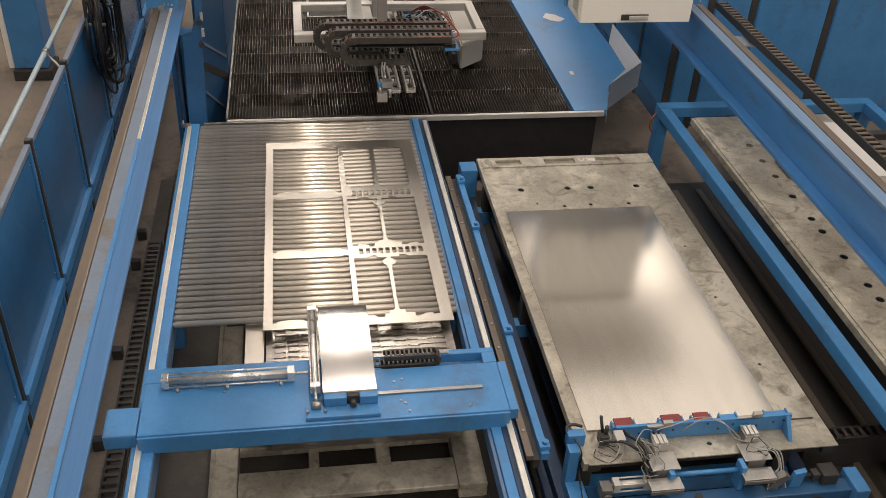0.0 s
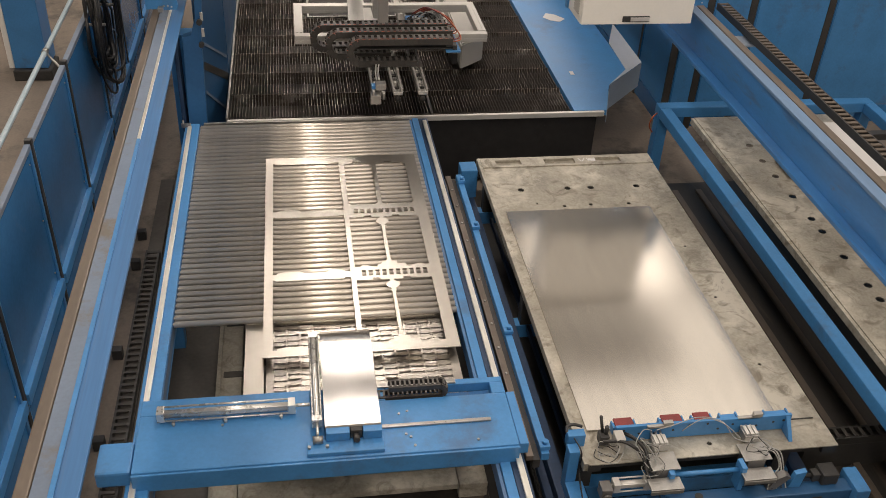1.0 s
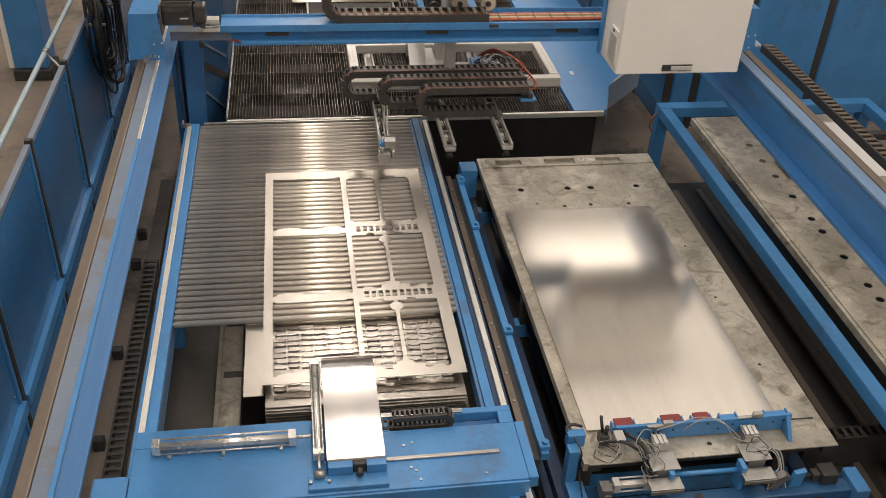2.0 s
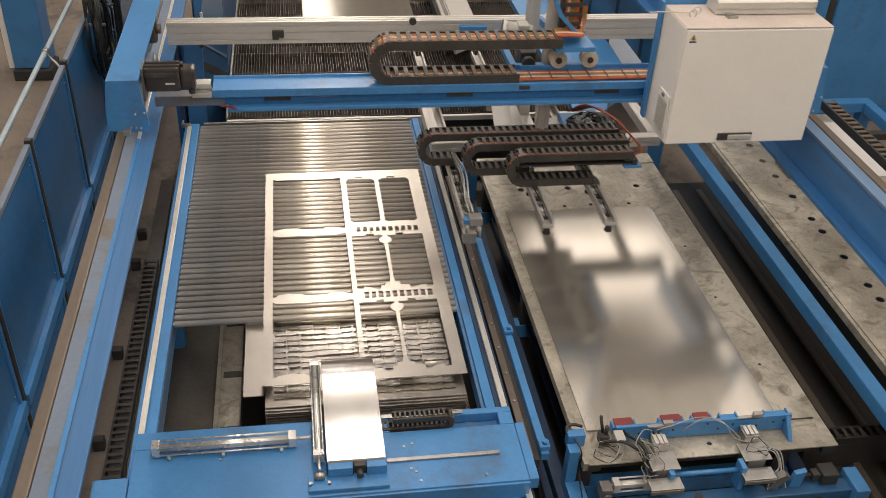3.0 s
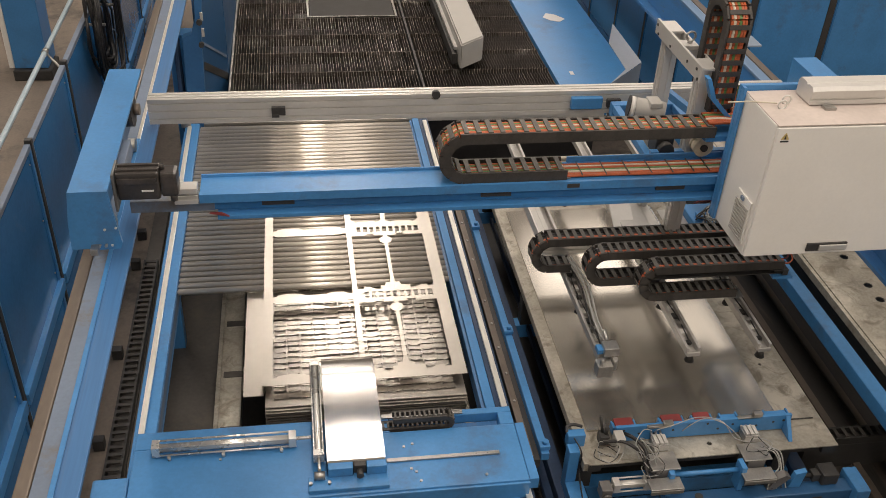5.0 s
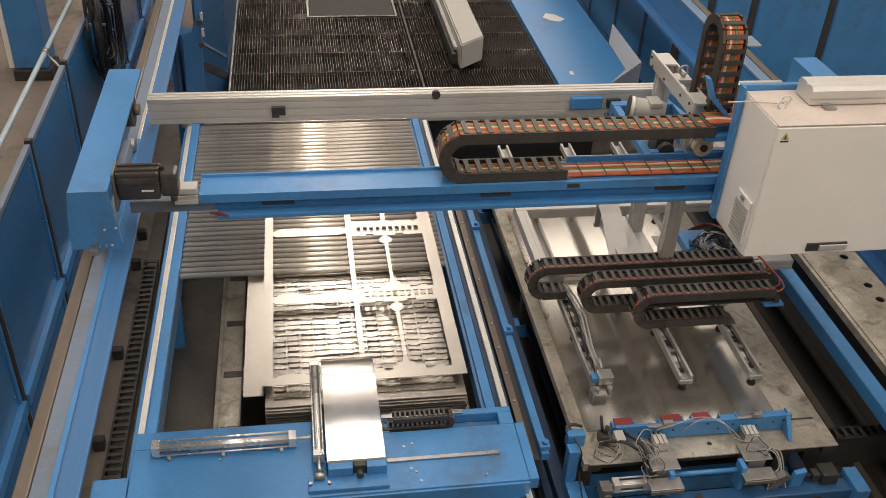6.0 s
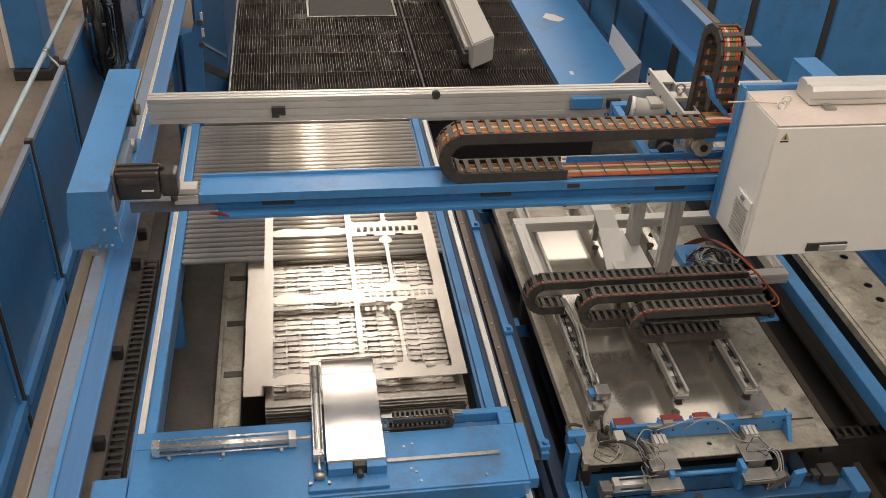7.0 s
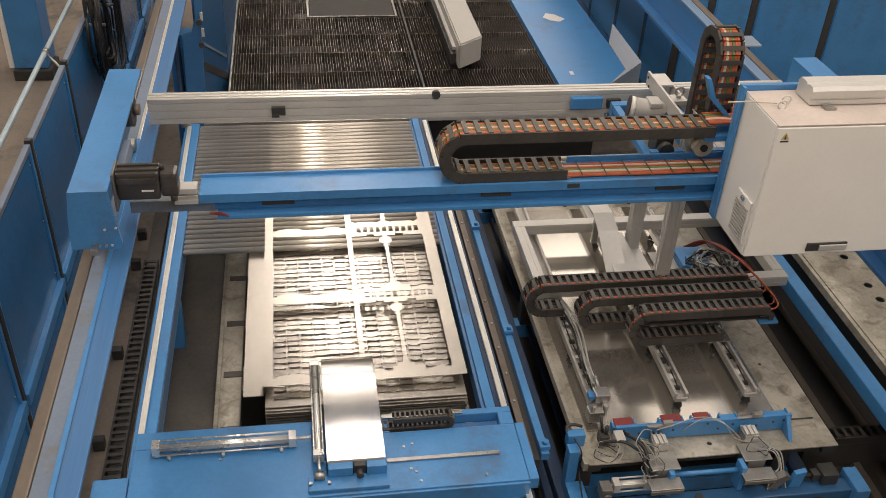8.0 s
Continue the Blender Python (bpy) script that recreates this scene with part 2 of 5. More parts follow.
for nm, b in (("wall_west", (-12.3, -12, -8, 42)), ("wall_east", (15, 15.3, -8, 42)), ("wall_north", (-12.3, 15.3, 42, 42.3)), ("wall_south", (-12.3, 15.3, -8.3, -8))):
    bm = B()
    box(bm, *b, -0.3, 9.2)
    solid(nm, bm, M_WALL, "plain pale hall wall", "wall", kind="structure")
bm = B()
box(bm, -12.3, 15.3, -8.3, 42.3, 9.2, 9.4)
for k in range(18):
    box(bm, -12, 15, -6.5 + k * 2.75, -6.2 + k * 2.75, 8.85, 9.195)
solid("ceiling", bm, M_ROOF, "pale hall roof with cross beams", "ceiling", kind="structure")


# ---- left safety fence ----
def fence_section(y0, y1, x=-2.23):
    f = thing("fence_section", "blue sheet-metal safety fence section with black post", "fence", (x, (y0 + y1) / 2, 0), "safety fence")
    b = B()
    box(b, x - 0.02, x + 0.04, y0, y0 + 0.055, 0, 2.03, 0.006)
    part("post", b, M_DARK, f, "black square post")
    b = B()
    box(b, x - 0.012, x + 0.012, y0 + 0.06, y1 - 0.01, 0.12, 1.92)
    part("panel", b, M_PANEL, f)
    for z, h, d in ((0.10, 0.05, 0.025), (0.52, 0.11, 0.06), (1.955, 0.045, 0.03)):
        b = B()
        box(b, x - 0.02, x + d, y0 + 0.058, y1 - 0.006, z, z + h, 0.005)
        part("crossbar", b, M_GREYBLUE if z > 1.5 else M_BLUE, f)
    for ya, yb in ((y0 + 0.060, y0 + 0.095), (y1 - 0.048, y1 - 0.008)):
        for za, zb in ((0.152, 0.518), (0.632, 1.953)):
            b = B()
            box(b, x + 0.0125, x + 0.030, ya, yb, za, zb, 0.004)
            part("edge_fold", b, M_BLUE, f)
    for z in (0.75, 1.30, 1.85):
        b = B()
        rod(b, (x + 0.0125, y1 - 0.09, z), (x + 0.018, y1 - 0.09, z), 0.009, 8)
        part("rivet", b, M_STEEL, f)


for k in range(7):
    fence_section(4.07 + 1.59 * k, 4.07 + 1.59 * (k + 1))

bm = B()
rail = thing("hand_rail", "grey tubular rail bracketed to the top of the fence", "rail", (-2.43, 8, 1.9))
hose(bm, [(-2.43, 4.0, 2.02), (-2.43, 8, 2.02), (-2.43, 12.5, 2.02)], 0.024, 10)
part("tube", bm, M_RAILTUBE, rail)
for y in (6.4, 9.1, 11.8):
    bm = B()
    rod(bm, (-2.43, y, 2.02), (-2.25, y - 0.25, 1.96), 0.012, 8)
    rod(bm, (-2.43, y - 0.035, 2.02), (-2.43, y + 0.035, 2.02), 0.033, 12)
    part("bracket", bm, M_STEEL, rail)

# cable bundle on the fence
coil = thing("cable_coil", "thick bundle of black cables hung over the fence", "cable", (-2.1, 10.2, 1.0))
random.seed(4)
for k in range(15):
    bm = B()
    a0, hy, hz_ = random.uniform(-0.5, 0.5), random.uniform(0.20, 0.64), random.uniform(0.36, 0.74)
    cx, cy, cz = -2.10 + random.uniform(-0.06, 0.08), 10.42 + random.uniform(-0.12, 0.12), 1.74 + random.uniform(-0.1, 0.1)
    hose(bm, [(cx + 0.02 * math.sin(3 * q), cy + hy * math.cos(q) - 0.22 * math.sin(q), cz + hz_ * math.sin(q)) for q in [a0 + 2 * math.pi * n / 10 for n in range(11)]], random.uniform(0.011, 0.019), 8)
    part("cable", bm, M_HOSE, coil)
for y in (10.0, 10.6):
    bm = B()
    box(bm, -2.215, -2.0, y - 0.015, y + 0.015, 1.93, 1.955, 0.003)
    part("hook", bm, M_STEEL, coil)

# far cabinet behind the fence
cab2 = thing("machine_cabinet", "blue steel cabinet on a black plinth beyond the fence", "cabinet", (-3.9, 13.4, 0))
bm = B()
box(bm, -3.90, -3.45, 12.95, 13.45, 0.16, 2.4, 0.012)
part("body", bm, M_BLUE, cab2)
bm = B()
box(bm, -3.98, -3.905, 12.97, 13.45, 0.16, 2.4, 0.01)
part("side_cover", bm, M_WHITE, cab2, "pale grey side cover")
bm = B()
box(bm, -3.92, -3.40, 12.88, 13.4, 0, 0.155, 0.02)
part("plinth", bm, M_DARK, cab2)


# ---- gantry rails ----
def gantry_rail(x_in, side, label):
    """x_in: inner edge of the top flange; side: -1 where the outer side is towards -x."""
    g = thing("gantry_rail", label, "rail", (x_in, 7, 0), "gantry rails", "structure")
    s = side
    def xs(a, b):
        return (min(x_in + s * a, x_in + s * b), max(x_in + s * a, x_in + s * b))
    fw = 0.235 if s < 0 else 0.11
    b = B()
    box(b, *xs(0.0, fw * 0.55 if s < 0 else fw), 1.0, 16.0, 2.165, 2.195, 0.006)
    part("top_flange", b, M_BLUE_WORN if s < 0 else M_RAIL_TOP, g)
    if s < 0:
        b = B()
        box(b, *xs(fw * 0.55 + 0.001, fw), 1.0, 16.0, 2.165, 2.197, 0.004)
        part("rail_bed", b, M_GREYBLUE, g, "dusty grey-blue rail bed")
    b = B()
    box(b, *xs(fw + 0.002, fw + (0.078 if s < 0 else 0.08)), 1.0, 16.0, 2.12, 2.205, 0.012)
    part("running_rail", b, M_TAN, g, "dusty brown steel running rail")
    b = B()
    box(b, *xs(0.02 if s > 0 else 0.165, fw + 0.07), 1.0, 16.0, 1.80, 2.16)
    part("web", b, M_BLUE_WORN if s < 0 else M_RAIL_SIDE, g)
    b = B()
    box(b, *xs(-0.09 if s > 0 else 0.145, fw + 0.09), 1.0, 16.0, 1.755, 1.795, 0.006)
    part("lower_flange", b, M_GREYBLUE if s < 0 else M_RAIL_SIDE, g)
    if s < 0:
        for y0, y1, mt in ((1.0, 6.9, M_BLUE), (6.9, 16.0, M_WHITE_RAIL)):
            b = B()
            box(b, x_in - 0.145, x_in - 0.118, y0, y1, 2.198, 2.206, 0.002)
            part("wear_strip", b, mt, g)
        for y in (8.77, 8.22, 6.83, 5.71):
            b = B()
            box(b, -1.78, -1.69, y - 0.04, y + 0.04, 0.002, 0.11, 0.006)
            part("anchor_block", b, M_DARK, g)
    for y in ((10.15, 14.5) if s < 0 else (1.2, 15.0)):
        b = B()
        box(b, *xs(0.0, 0.26), y, y + 0.22, 0, 1.75, 0.01)
        part("column", b, M_BLUE, g)
    return g


gantry_rail(-1.14, -1, "worn blue gantry rail beam with a brown running rail")
gantry_rail(4.375, 1, "deep blue gantry rail beam with a brown running rail")

# ---- cutting table ----
table = thing("cutting_table", "laser cutting table with scorched serrated slats", "table", (1.2, 12, 0))
bm = B()
box(bm, -0.80, 3.56, 9.615, 9.66, 0.895, 0.955, 0.006)
part("front_edge", bm, M_ALU, table, "pale metal front edge")
# The bed's dark colour helps stand for the shade below the slats.
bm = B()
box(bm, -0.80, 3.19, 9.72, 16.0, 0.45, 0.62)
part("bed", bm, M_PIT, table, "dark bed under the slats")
bm = B()
box(bm, -0.815, -0.79, 9.665, 16, 0.62, 0.97, 0.004)
part("side_rim", bm, M_STEEL, table)
for x0, x1 in ((-0.78, -0.60), (3.0, 3.18)):
    bm = B()
    box(bm, x0, x1, 10.0, 10.3, 0, 0.45)
    part("leg", bm, M_BLUE, table)
bm = B()
prism(bm, [(3.205, 9.668), (3.205, 16), (4.20, 16), (4.21, 11.62), (4.187, 10.79), (3.825, 10.33), (3.60, 9.668)], "z", 0.885, 0.955)
part("apron", bm, M_BLUE, table, "smooth blue side apron")
bm = B()
prism(bm, [(3.822, 10.325), (4.466, 11.00), (4.478, 12.34), (4.215, 11.65), (4.185, 10.785)], "z", 0.957, 0.964)
part("end_flap", bm, M_FLAP, table, "pale grey-blue folded end flap")
bm = B()
for (xa, ya), (xb, yb), low in (((3.60, 9.66), (3.825, 10.32), 0.80), ((3.825, 10.32), (4.466, 11.0), 0.62)):
    d = Vector((xb - xa, yb - ya, 0)).normalized() * 0.006
    prism(bm, [(xa + d.y, ya - d.x), (xb + d.y, yb - d.x), (xb, yb), (xa, ya)], "z", low, 0.953 if low < 0.7 else 0.884)
part("end_guard", bm, M_PALEBLUE, table, "grey-blue skirt under the flap")
# Added black sheet: stands for the shade in the opening under the table.
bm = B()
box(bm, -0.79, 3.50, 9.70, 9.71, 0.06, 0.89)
part("opening_shade_sheet", bm, M_HOSE, table, "black sheet for the dark opening under the front edge")
bm = B()
box(bm, 1.50, 1.53, 9.67, 16, 0.90, 0.962)
part("seam_bar", bm, M_DARK, table)


def slat_mesh(length, teeth, seed):
    b = B()
    pitch = length / teeth
    rng = random.Random(seed)
    low, high = [], []
    for k in range(teeth + 1):
        y = k * pitch
        low.append((y, 0.0))
        h = 0.328 + rng.uniform(-0.008, 0.0)
        high.append((y, h + 0.012))
        if k < teeth:
            for q in range(1, 8):
                high.append((y + pitch * q / 8, h - 0.012 - (0.016 if q % 2 else 0.0) + rng.uniform(-0.004, 0.004)))
    for side in (-0.003, 0.003):
        vs = [b.verts.new((side, y, z)) for y, z in high]
        v0 = [b.verts.new((side, y, z)) for y, z in ((0, 0), (length, 0))]
        b.faces.new([v0[0]] + vs + [v0[1]])
    b.verts.ensure_lookup_table()
    n = len(high)
    for i in range(n - 1):
        b.faces.new((b.verts[i], b.verts[i + 1], b.verts[n + 2 + i + 1], b.verts[n + 2 + i]))
    bmesh.ops.recalc_face_normals(b, faces=b.faces[:])
    me = mesh_of("slat", b, M_SLAT)
    return me


for k in range(11):
    bm = B()
    y = 9.72 + k * 0.60
    box(bm, -0.785, 1.495, y, y + 0.006, 0.78, 0.936)
    box(bm, 1.535, 3.19, y, y + 0.006, 0.78, 0.936)
    part("cross_strip", bm, M_SLAT, table)
SLAT = [slat_mesh(6.0, 10, q) for q in (7, 8, 9, 10)]
rng = random.Random(11)
x = -0.77
while x < 3.185:
    if not 1.485 < x < 1.545:
        piece("slat", SLAT[rng.randrange(4)], table, pose(x - 1.2 + rng.uniform(-0.0015, 0.0015), 9.70 - 12, 0.625 + rng.uniform(-0.006, 0.0), 0, rng.uniform(-0.7, 0.7), rng.uniform(-0.05, 0.05)))
    x += 0.034

bm = B()
prism(bm, [(3.52, 12.62), (3.60, 12.78), (3.72, 12.72), (3.83, 12.55), (3.72, 12.44), (3.6, 12.50)], "z", 0.957, 0.960)
solid("paper_scrap", bm, M_PAPER, "crumpled white paper scrap on the blue apron", "paper")
bm = B()
box(bm, 3.42, 3.47, 10.66, 10.76, 0.957, 0.960)
solid("sticker", bm, M_PAPER, "small white sticker on the blue apron", "sticker")

# remaining cut frame lying on the slats
bm = B()
for b in ((0.17, 1.43, 12.70, 12.725), (0.17, 1.43, 13.6, 13.63), (0.17, 0.20, 12.73, 13.595), (1.40, 1.43, 12.73, 13.595)):
    box(bm, *b, 0.968, 0.971)
# Added black sheet: stands for the dark hole inside the frame.
box(bm, 0.21, 1.39, 12.74, 13.58, 0.962, 0.966, 0.0, None, 1)
solid("cut_frame", bm, [M_STEEL, M_RUBBER], "cut frame lying on the table slats, its dark hole filled by a black sheet", "sheet")

# machine body beside the table
# The frame's shade is put into its blues, not left to the lamps.
body = thing("laser_machine", "blue machine side frame beside the cutting table, darkened by painted-in shade", "machine", (-1.0, 10.4, 0))
# Rear upright: darkest copy of the blue, its shade in the colour.
bm = B()
box(bm, -1.31, -1.265, 9.85, 10.10, 0, 1.75, 0.01)
part("rear_upright", bm, M_BLUE_DARK_SHADE, body)
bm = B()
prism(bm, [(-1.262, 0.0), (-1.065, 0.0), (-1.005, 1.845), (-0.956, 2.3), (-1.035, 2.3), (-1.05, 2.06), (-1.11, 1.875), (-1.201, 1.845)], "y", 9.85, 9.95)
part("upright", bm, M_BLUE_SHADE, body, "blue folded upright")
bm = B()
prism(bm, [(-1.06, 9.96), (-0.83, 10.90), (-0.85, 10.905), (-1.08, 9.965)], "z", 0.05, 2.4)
part("slanting_panel", bm, M_BLUE_DEEP_SHADE, body)
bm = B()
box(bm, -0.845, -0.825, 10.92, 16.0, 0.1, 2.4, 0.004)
part("side_wall", bm, M_BLUE_DEEP_SHADE, body)


def panel_strip(p, q, wide, proud):
    """A flat bar from p to q on the slanting panel."""
    p, q, n = Vector(p), Vector(q), Vector((0.971, -0.238, 0.0))
    d = (q - p).normalized()
    m = Matrix.Translation((p + q) / 2) @ Matrix((d, n, d.cross(n))).transposed().to_4x4()
    h = (q - p).length / 2
    return box(B(), -h, h, 0.002, proud, -wide / 2, wide / 2, 0.0, m)


part("trim_line", panel_strip((-1.03, 10.08, 1.69), (-0.84, 10.86, 1.19), 0.03, 0.012), M_GREYBLUE, body)
part("slot", panel_strip((-1.03, 10.08, 1.42), (-0.84, 10.86, 0.93), 0.085, 0.008), M_DARK, body, "dark slanting slot")
part("lower_trim", panel_strip((-1.035, 10.06, 1.10), (-0.84, 10.86, 0.45), 0.03, 0.012), M_GREYBLUE, body)
bm = B()
box(bm, -1.02, -0.92, 9.74, 9.78, 0.66, 0.70, 0.004)
rod(bm, (-0.99, 9.76, 0.70), (-0.99, 9.76, 0.80), 0.012)
for x in (-1.005, -0.965):
    rod(bm, (x, 9.76, 0.81), (x, 9.73, 0.81), 0.016)
part("sensor", bm, M_ALU, body)
for x, z in ((-1.0, 2.05), (-1.0, 1.80)):
    bm = B()
    rod(bm, (x, 9.78, z), (x, 9.74, z), 0.03, 12)
    part("knob", bm, M_DARK, body)
for z in (0.62, 0.32):
    bm = B()
    rod(bm, (-1.27, 9.84, z), (-0.98, 9.84, z), 0.008, 6)
    part("conduit", bm, M_ALU, body)
for z in (1.86, 2.04):
    bm = B()
    box(bm, -0.995, -0.965, 9.83, 9.848, z, z + 0.09, 0.004)
    part("hinge", bm, M_ALU, body)

# laser head carrier above the table
laser = thing("laser_cutter", "grey hooded laser arm reaching over the cutting table", "laser cutter", (2.15, 11.5, 1.02))
bm = B()
prism(bm, [(2.0, 10.70), (2.33, 10.98), (2.33, 16), (2.0, 16)], "z", 1.03, 1.36)
bmesh.ops.bevel(bm, geom=bm.edges[:], offset=0.018, segments=2, affect="EDGES")
part("hood", bm, M_GREY, laser)
bm = B()
box(bm, 1.93, 1.995, 10.9, 16, 1.02, 1.16, 0.006)
part("side_rail", bm, M_DARK, laser, "black side rail")
bm = B()
box(bm, 1.955, 1.997, 10.95, 16, 1.19, 1.23)
part("trim_strip", bm, M_ALU, laser)
# ---- unloading table ----
ut = thing("unloading_table", "blue unloading table frame with bright guide rails", "table", (0.1, 7, 0))
for x0, x1, nm in ((-1.245, -1.092, "side_beam"), (1.264, 1.338, "side_beam")):
    bm = B()
    box(bm, x0, x1, 2.2, 9.60, 0.72, 0.945, 0.008)
    part(nm, bm, M_BLUE, ut)
for x0, x1 in ((-1.212, -1.170), (1.376, 1.420)):
    bm = B()
    box(bm, x0, x1, 2.2, 9.50, 0.948, 0.972, 0.004)
    part("guide_rail", bm, M_WHITE_RAIL, ut, "bright steel guide rail")
# Rail base beside the guide, shade put into its colour.
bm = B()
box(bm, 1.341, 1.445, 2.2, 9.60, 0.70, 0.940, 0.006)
part("rail_base", bm, M_BLUE_DARK_SHADE, ut)
for x0, x1 in ((-1.091, -1.087), (1.235, 1.262)):
    bm = B()
    box(bm, x0, x1, 2.2, 9.58, 0.80, 0.93, 0.004)
    part("roller_track", bm, M_BLUE_WORN, ut)
for x in (-1.2, 1.34):
    for y in (2.6, 6.9, 9.2):
        bm = B()
        box(bm, x - 0.06, x + 0.06, y, y + 0.12, 0, 0.72, 0.006)
        part("leg", bm, M_BLUE, ut)
bm = B()
box(bm, -1.05, 1.24, 9.585, 9.608, 0.88, 0.95, 0.003)
part("end_bar", bm, M_STEEL, ut)
bm = B()
box(bm, -1.28, -1.18, 9.505, 9.53, 0.95, 0.99)
rod(bm, (-1.26, 9.52, 0.94), (-1.26, 9.52, 1.03), 0.012)
part("end_stop", bm, M_STEEL, ut)

# rollers that draw back from under the cut sheet
roll = thing("roller_shutter", "sliding bed of worn grey steel rollers", "rollers", (0.1, 7.8, 0.90))
ROLLERS = []
b = B()
rod(b, (-1.178, 0, 0), (1.135, 0, 0), 0.0265, 14)
rod(b, (-1.186, 0, 0), (-1.178, 0, 0), 0.012, 8)
rod(b, (1.135, 0, 0), (1.155, 0, 0), 0.012, 8)
ROLLER = mesh_of("roller", b, M_ROLLER)
for k in range(44):
    y = 6.12 + 0.0795 * k
    r = piece("roller", ROLLER, roll, pose(0, y - 7.8, 0.018))
    ROLLERS.append((r, y - 7.8))

# second guide beside the table
guide = thing("side_guide", "long blue guide rail with brass-coloured strip and clamps", "rail", (1.58, 6.4, 0))
bm = B()
box(bm, 1.49, 1.545, 4.5, 8.45, 0.80, 0.845, 0.004)
part("strip", bm, M_TAN, guide)
bm = B()
box(bm, 1.60, 1.66, 4.5, 8.45, 0.79, 0.86, 0.006)
part("angle", bm, M_BLUE, guide)
bm = B()
box(bm, 1.548, 1.597, 4.5, 8.45, 0.72, 0.80)
part("groove", bm, M_DARK, guide)
for y in (8.28, 7.42, 5.85, 4.56):
    bm = B()
    box(bm, 1.59, 1.67, y - 0.035, y + 0.035, 0.862, 0.90, 0.008)
    rod(bm, (1.635, y, 0.90), (1.635, y, 0.93), 0.02)
    part("clamp", bm, M_BLUE, guide)
for y in (8.35, 5.0, 6.7):
    bm = B()
    box(bm, 1.54, 1.64, y, y + 0.08, 0, 0.715)
    part("leg", bm, M_BLUE, guide)
for k in range(12):
    bm = B()
    y = 4.75 + k * 0.31
    rod(bm, (1.52, y, 0.846), (1.52, y, 0.855), 0.010, 8)
    part("bolt", bm, M_STEEL, guide)

# energy chain in the floor channel left of the table
fc = thing("floor_chain", "black energy chain lying beside the unloading table", "energy chain", (-1.47, 6.3, 0.4))
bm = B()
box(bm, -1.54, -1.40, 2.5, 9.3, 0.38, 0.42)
part("tray", bm, M_PIT, ut, "dark chain tray")


def link_mesh(width, pitch, height, cables, cable_top=0.80):
    """One link of an energy chain: two side plates, two crossbars and the bits of cable inside."""
    b = B()
    h, w, p = height / 2, width / 2, pitch / 2
    for s in (-1, 1):
        box(b, -p * 1.08, p * 1.08, s * w - 0.009, s * w + 0.009, -h, h, 0.0, slot=0)
    for s in (-1, 1):
        box(b, -p * 0.40, p * 0.40, -w + 0.009, w - 0.009, s * h - 0.006, s * h + 0.006, 0.0, slot=1)
    order = [2, 2, 3, 2, 4, 2, 3, 2, 2]
    n = cables
    for k in range(n):
        y = -w + 0.02 + (2 * w - 0.04) * (k + 0.5) / n
        d = (2 * w - 0.04) / n * 0.42
        box(b, -p * 1.05, p * 1.05, y - d, y + d, -h * 0.35, h * cable_top, 0.0, slot=order[k % 9])
    return mesh_of("chain_link", b, [M_LINK, M_LINKBAR, M_ORANGE, M_GREEN, M_CREAM])


LINK_FLOOR = link_mesh(0.115, 0.075, 0.07, 0)
LINK_FLOOR.materials[1] = M_LINK
LINK_FLOOR.materials[0] = M_DARK
for k in range(46):
    piece("chain_link", LINK_FLOOR, fc, pose(0, -2.05 + 0.075 * k, 0.06, 0, 0, 90))

# finished stack on its pallet
def cut_plate(bm, outline, holes, z, t):
    """A flat sheet of thickness t with the given hole outlines cut through it."""
    es = []
    for lp in [outline] + holes:
        vs = [bm.verts.new((u, v, z)) for u, v in lp]
        es += [bm.edges.new((vs[i], vs[(i + 1) % len(vs)])) for i in range(len(vs))]
    r = bmesh.ops.triangle_fill(bm, edges=es, use_beauty=True, use_dissolve=False)
    fs = [f for f in r["geom"] if isinstance(f, bmesh.types.BMFace)]
    ex = bmesh.ops.extrude_face_region(bm, geom=fs)
    bmesh.ops.translate(bm, verts=[v for v in ex["geom"] if isinstance(v, bmesh.types.BMVert)], vec=(0, 0, t))
    bmesh.ops.recalc_face_normals(bm, faces=bm.faces[:])
    return bm


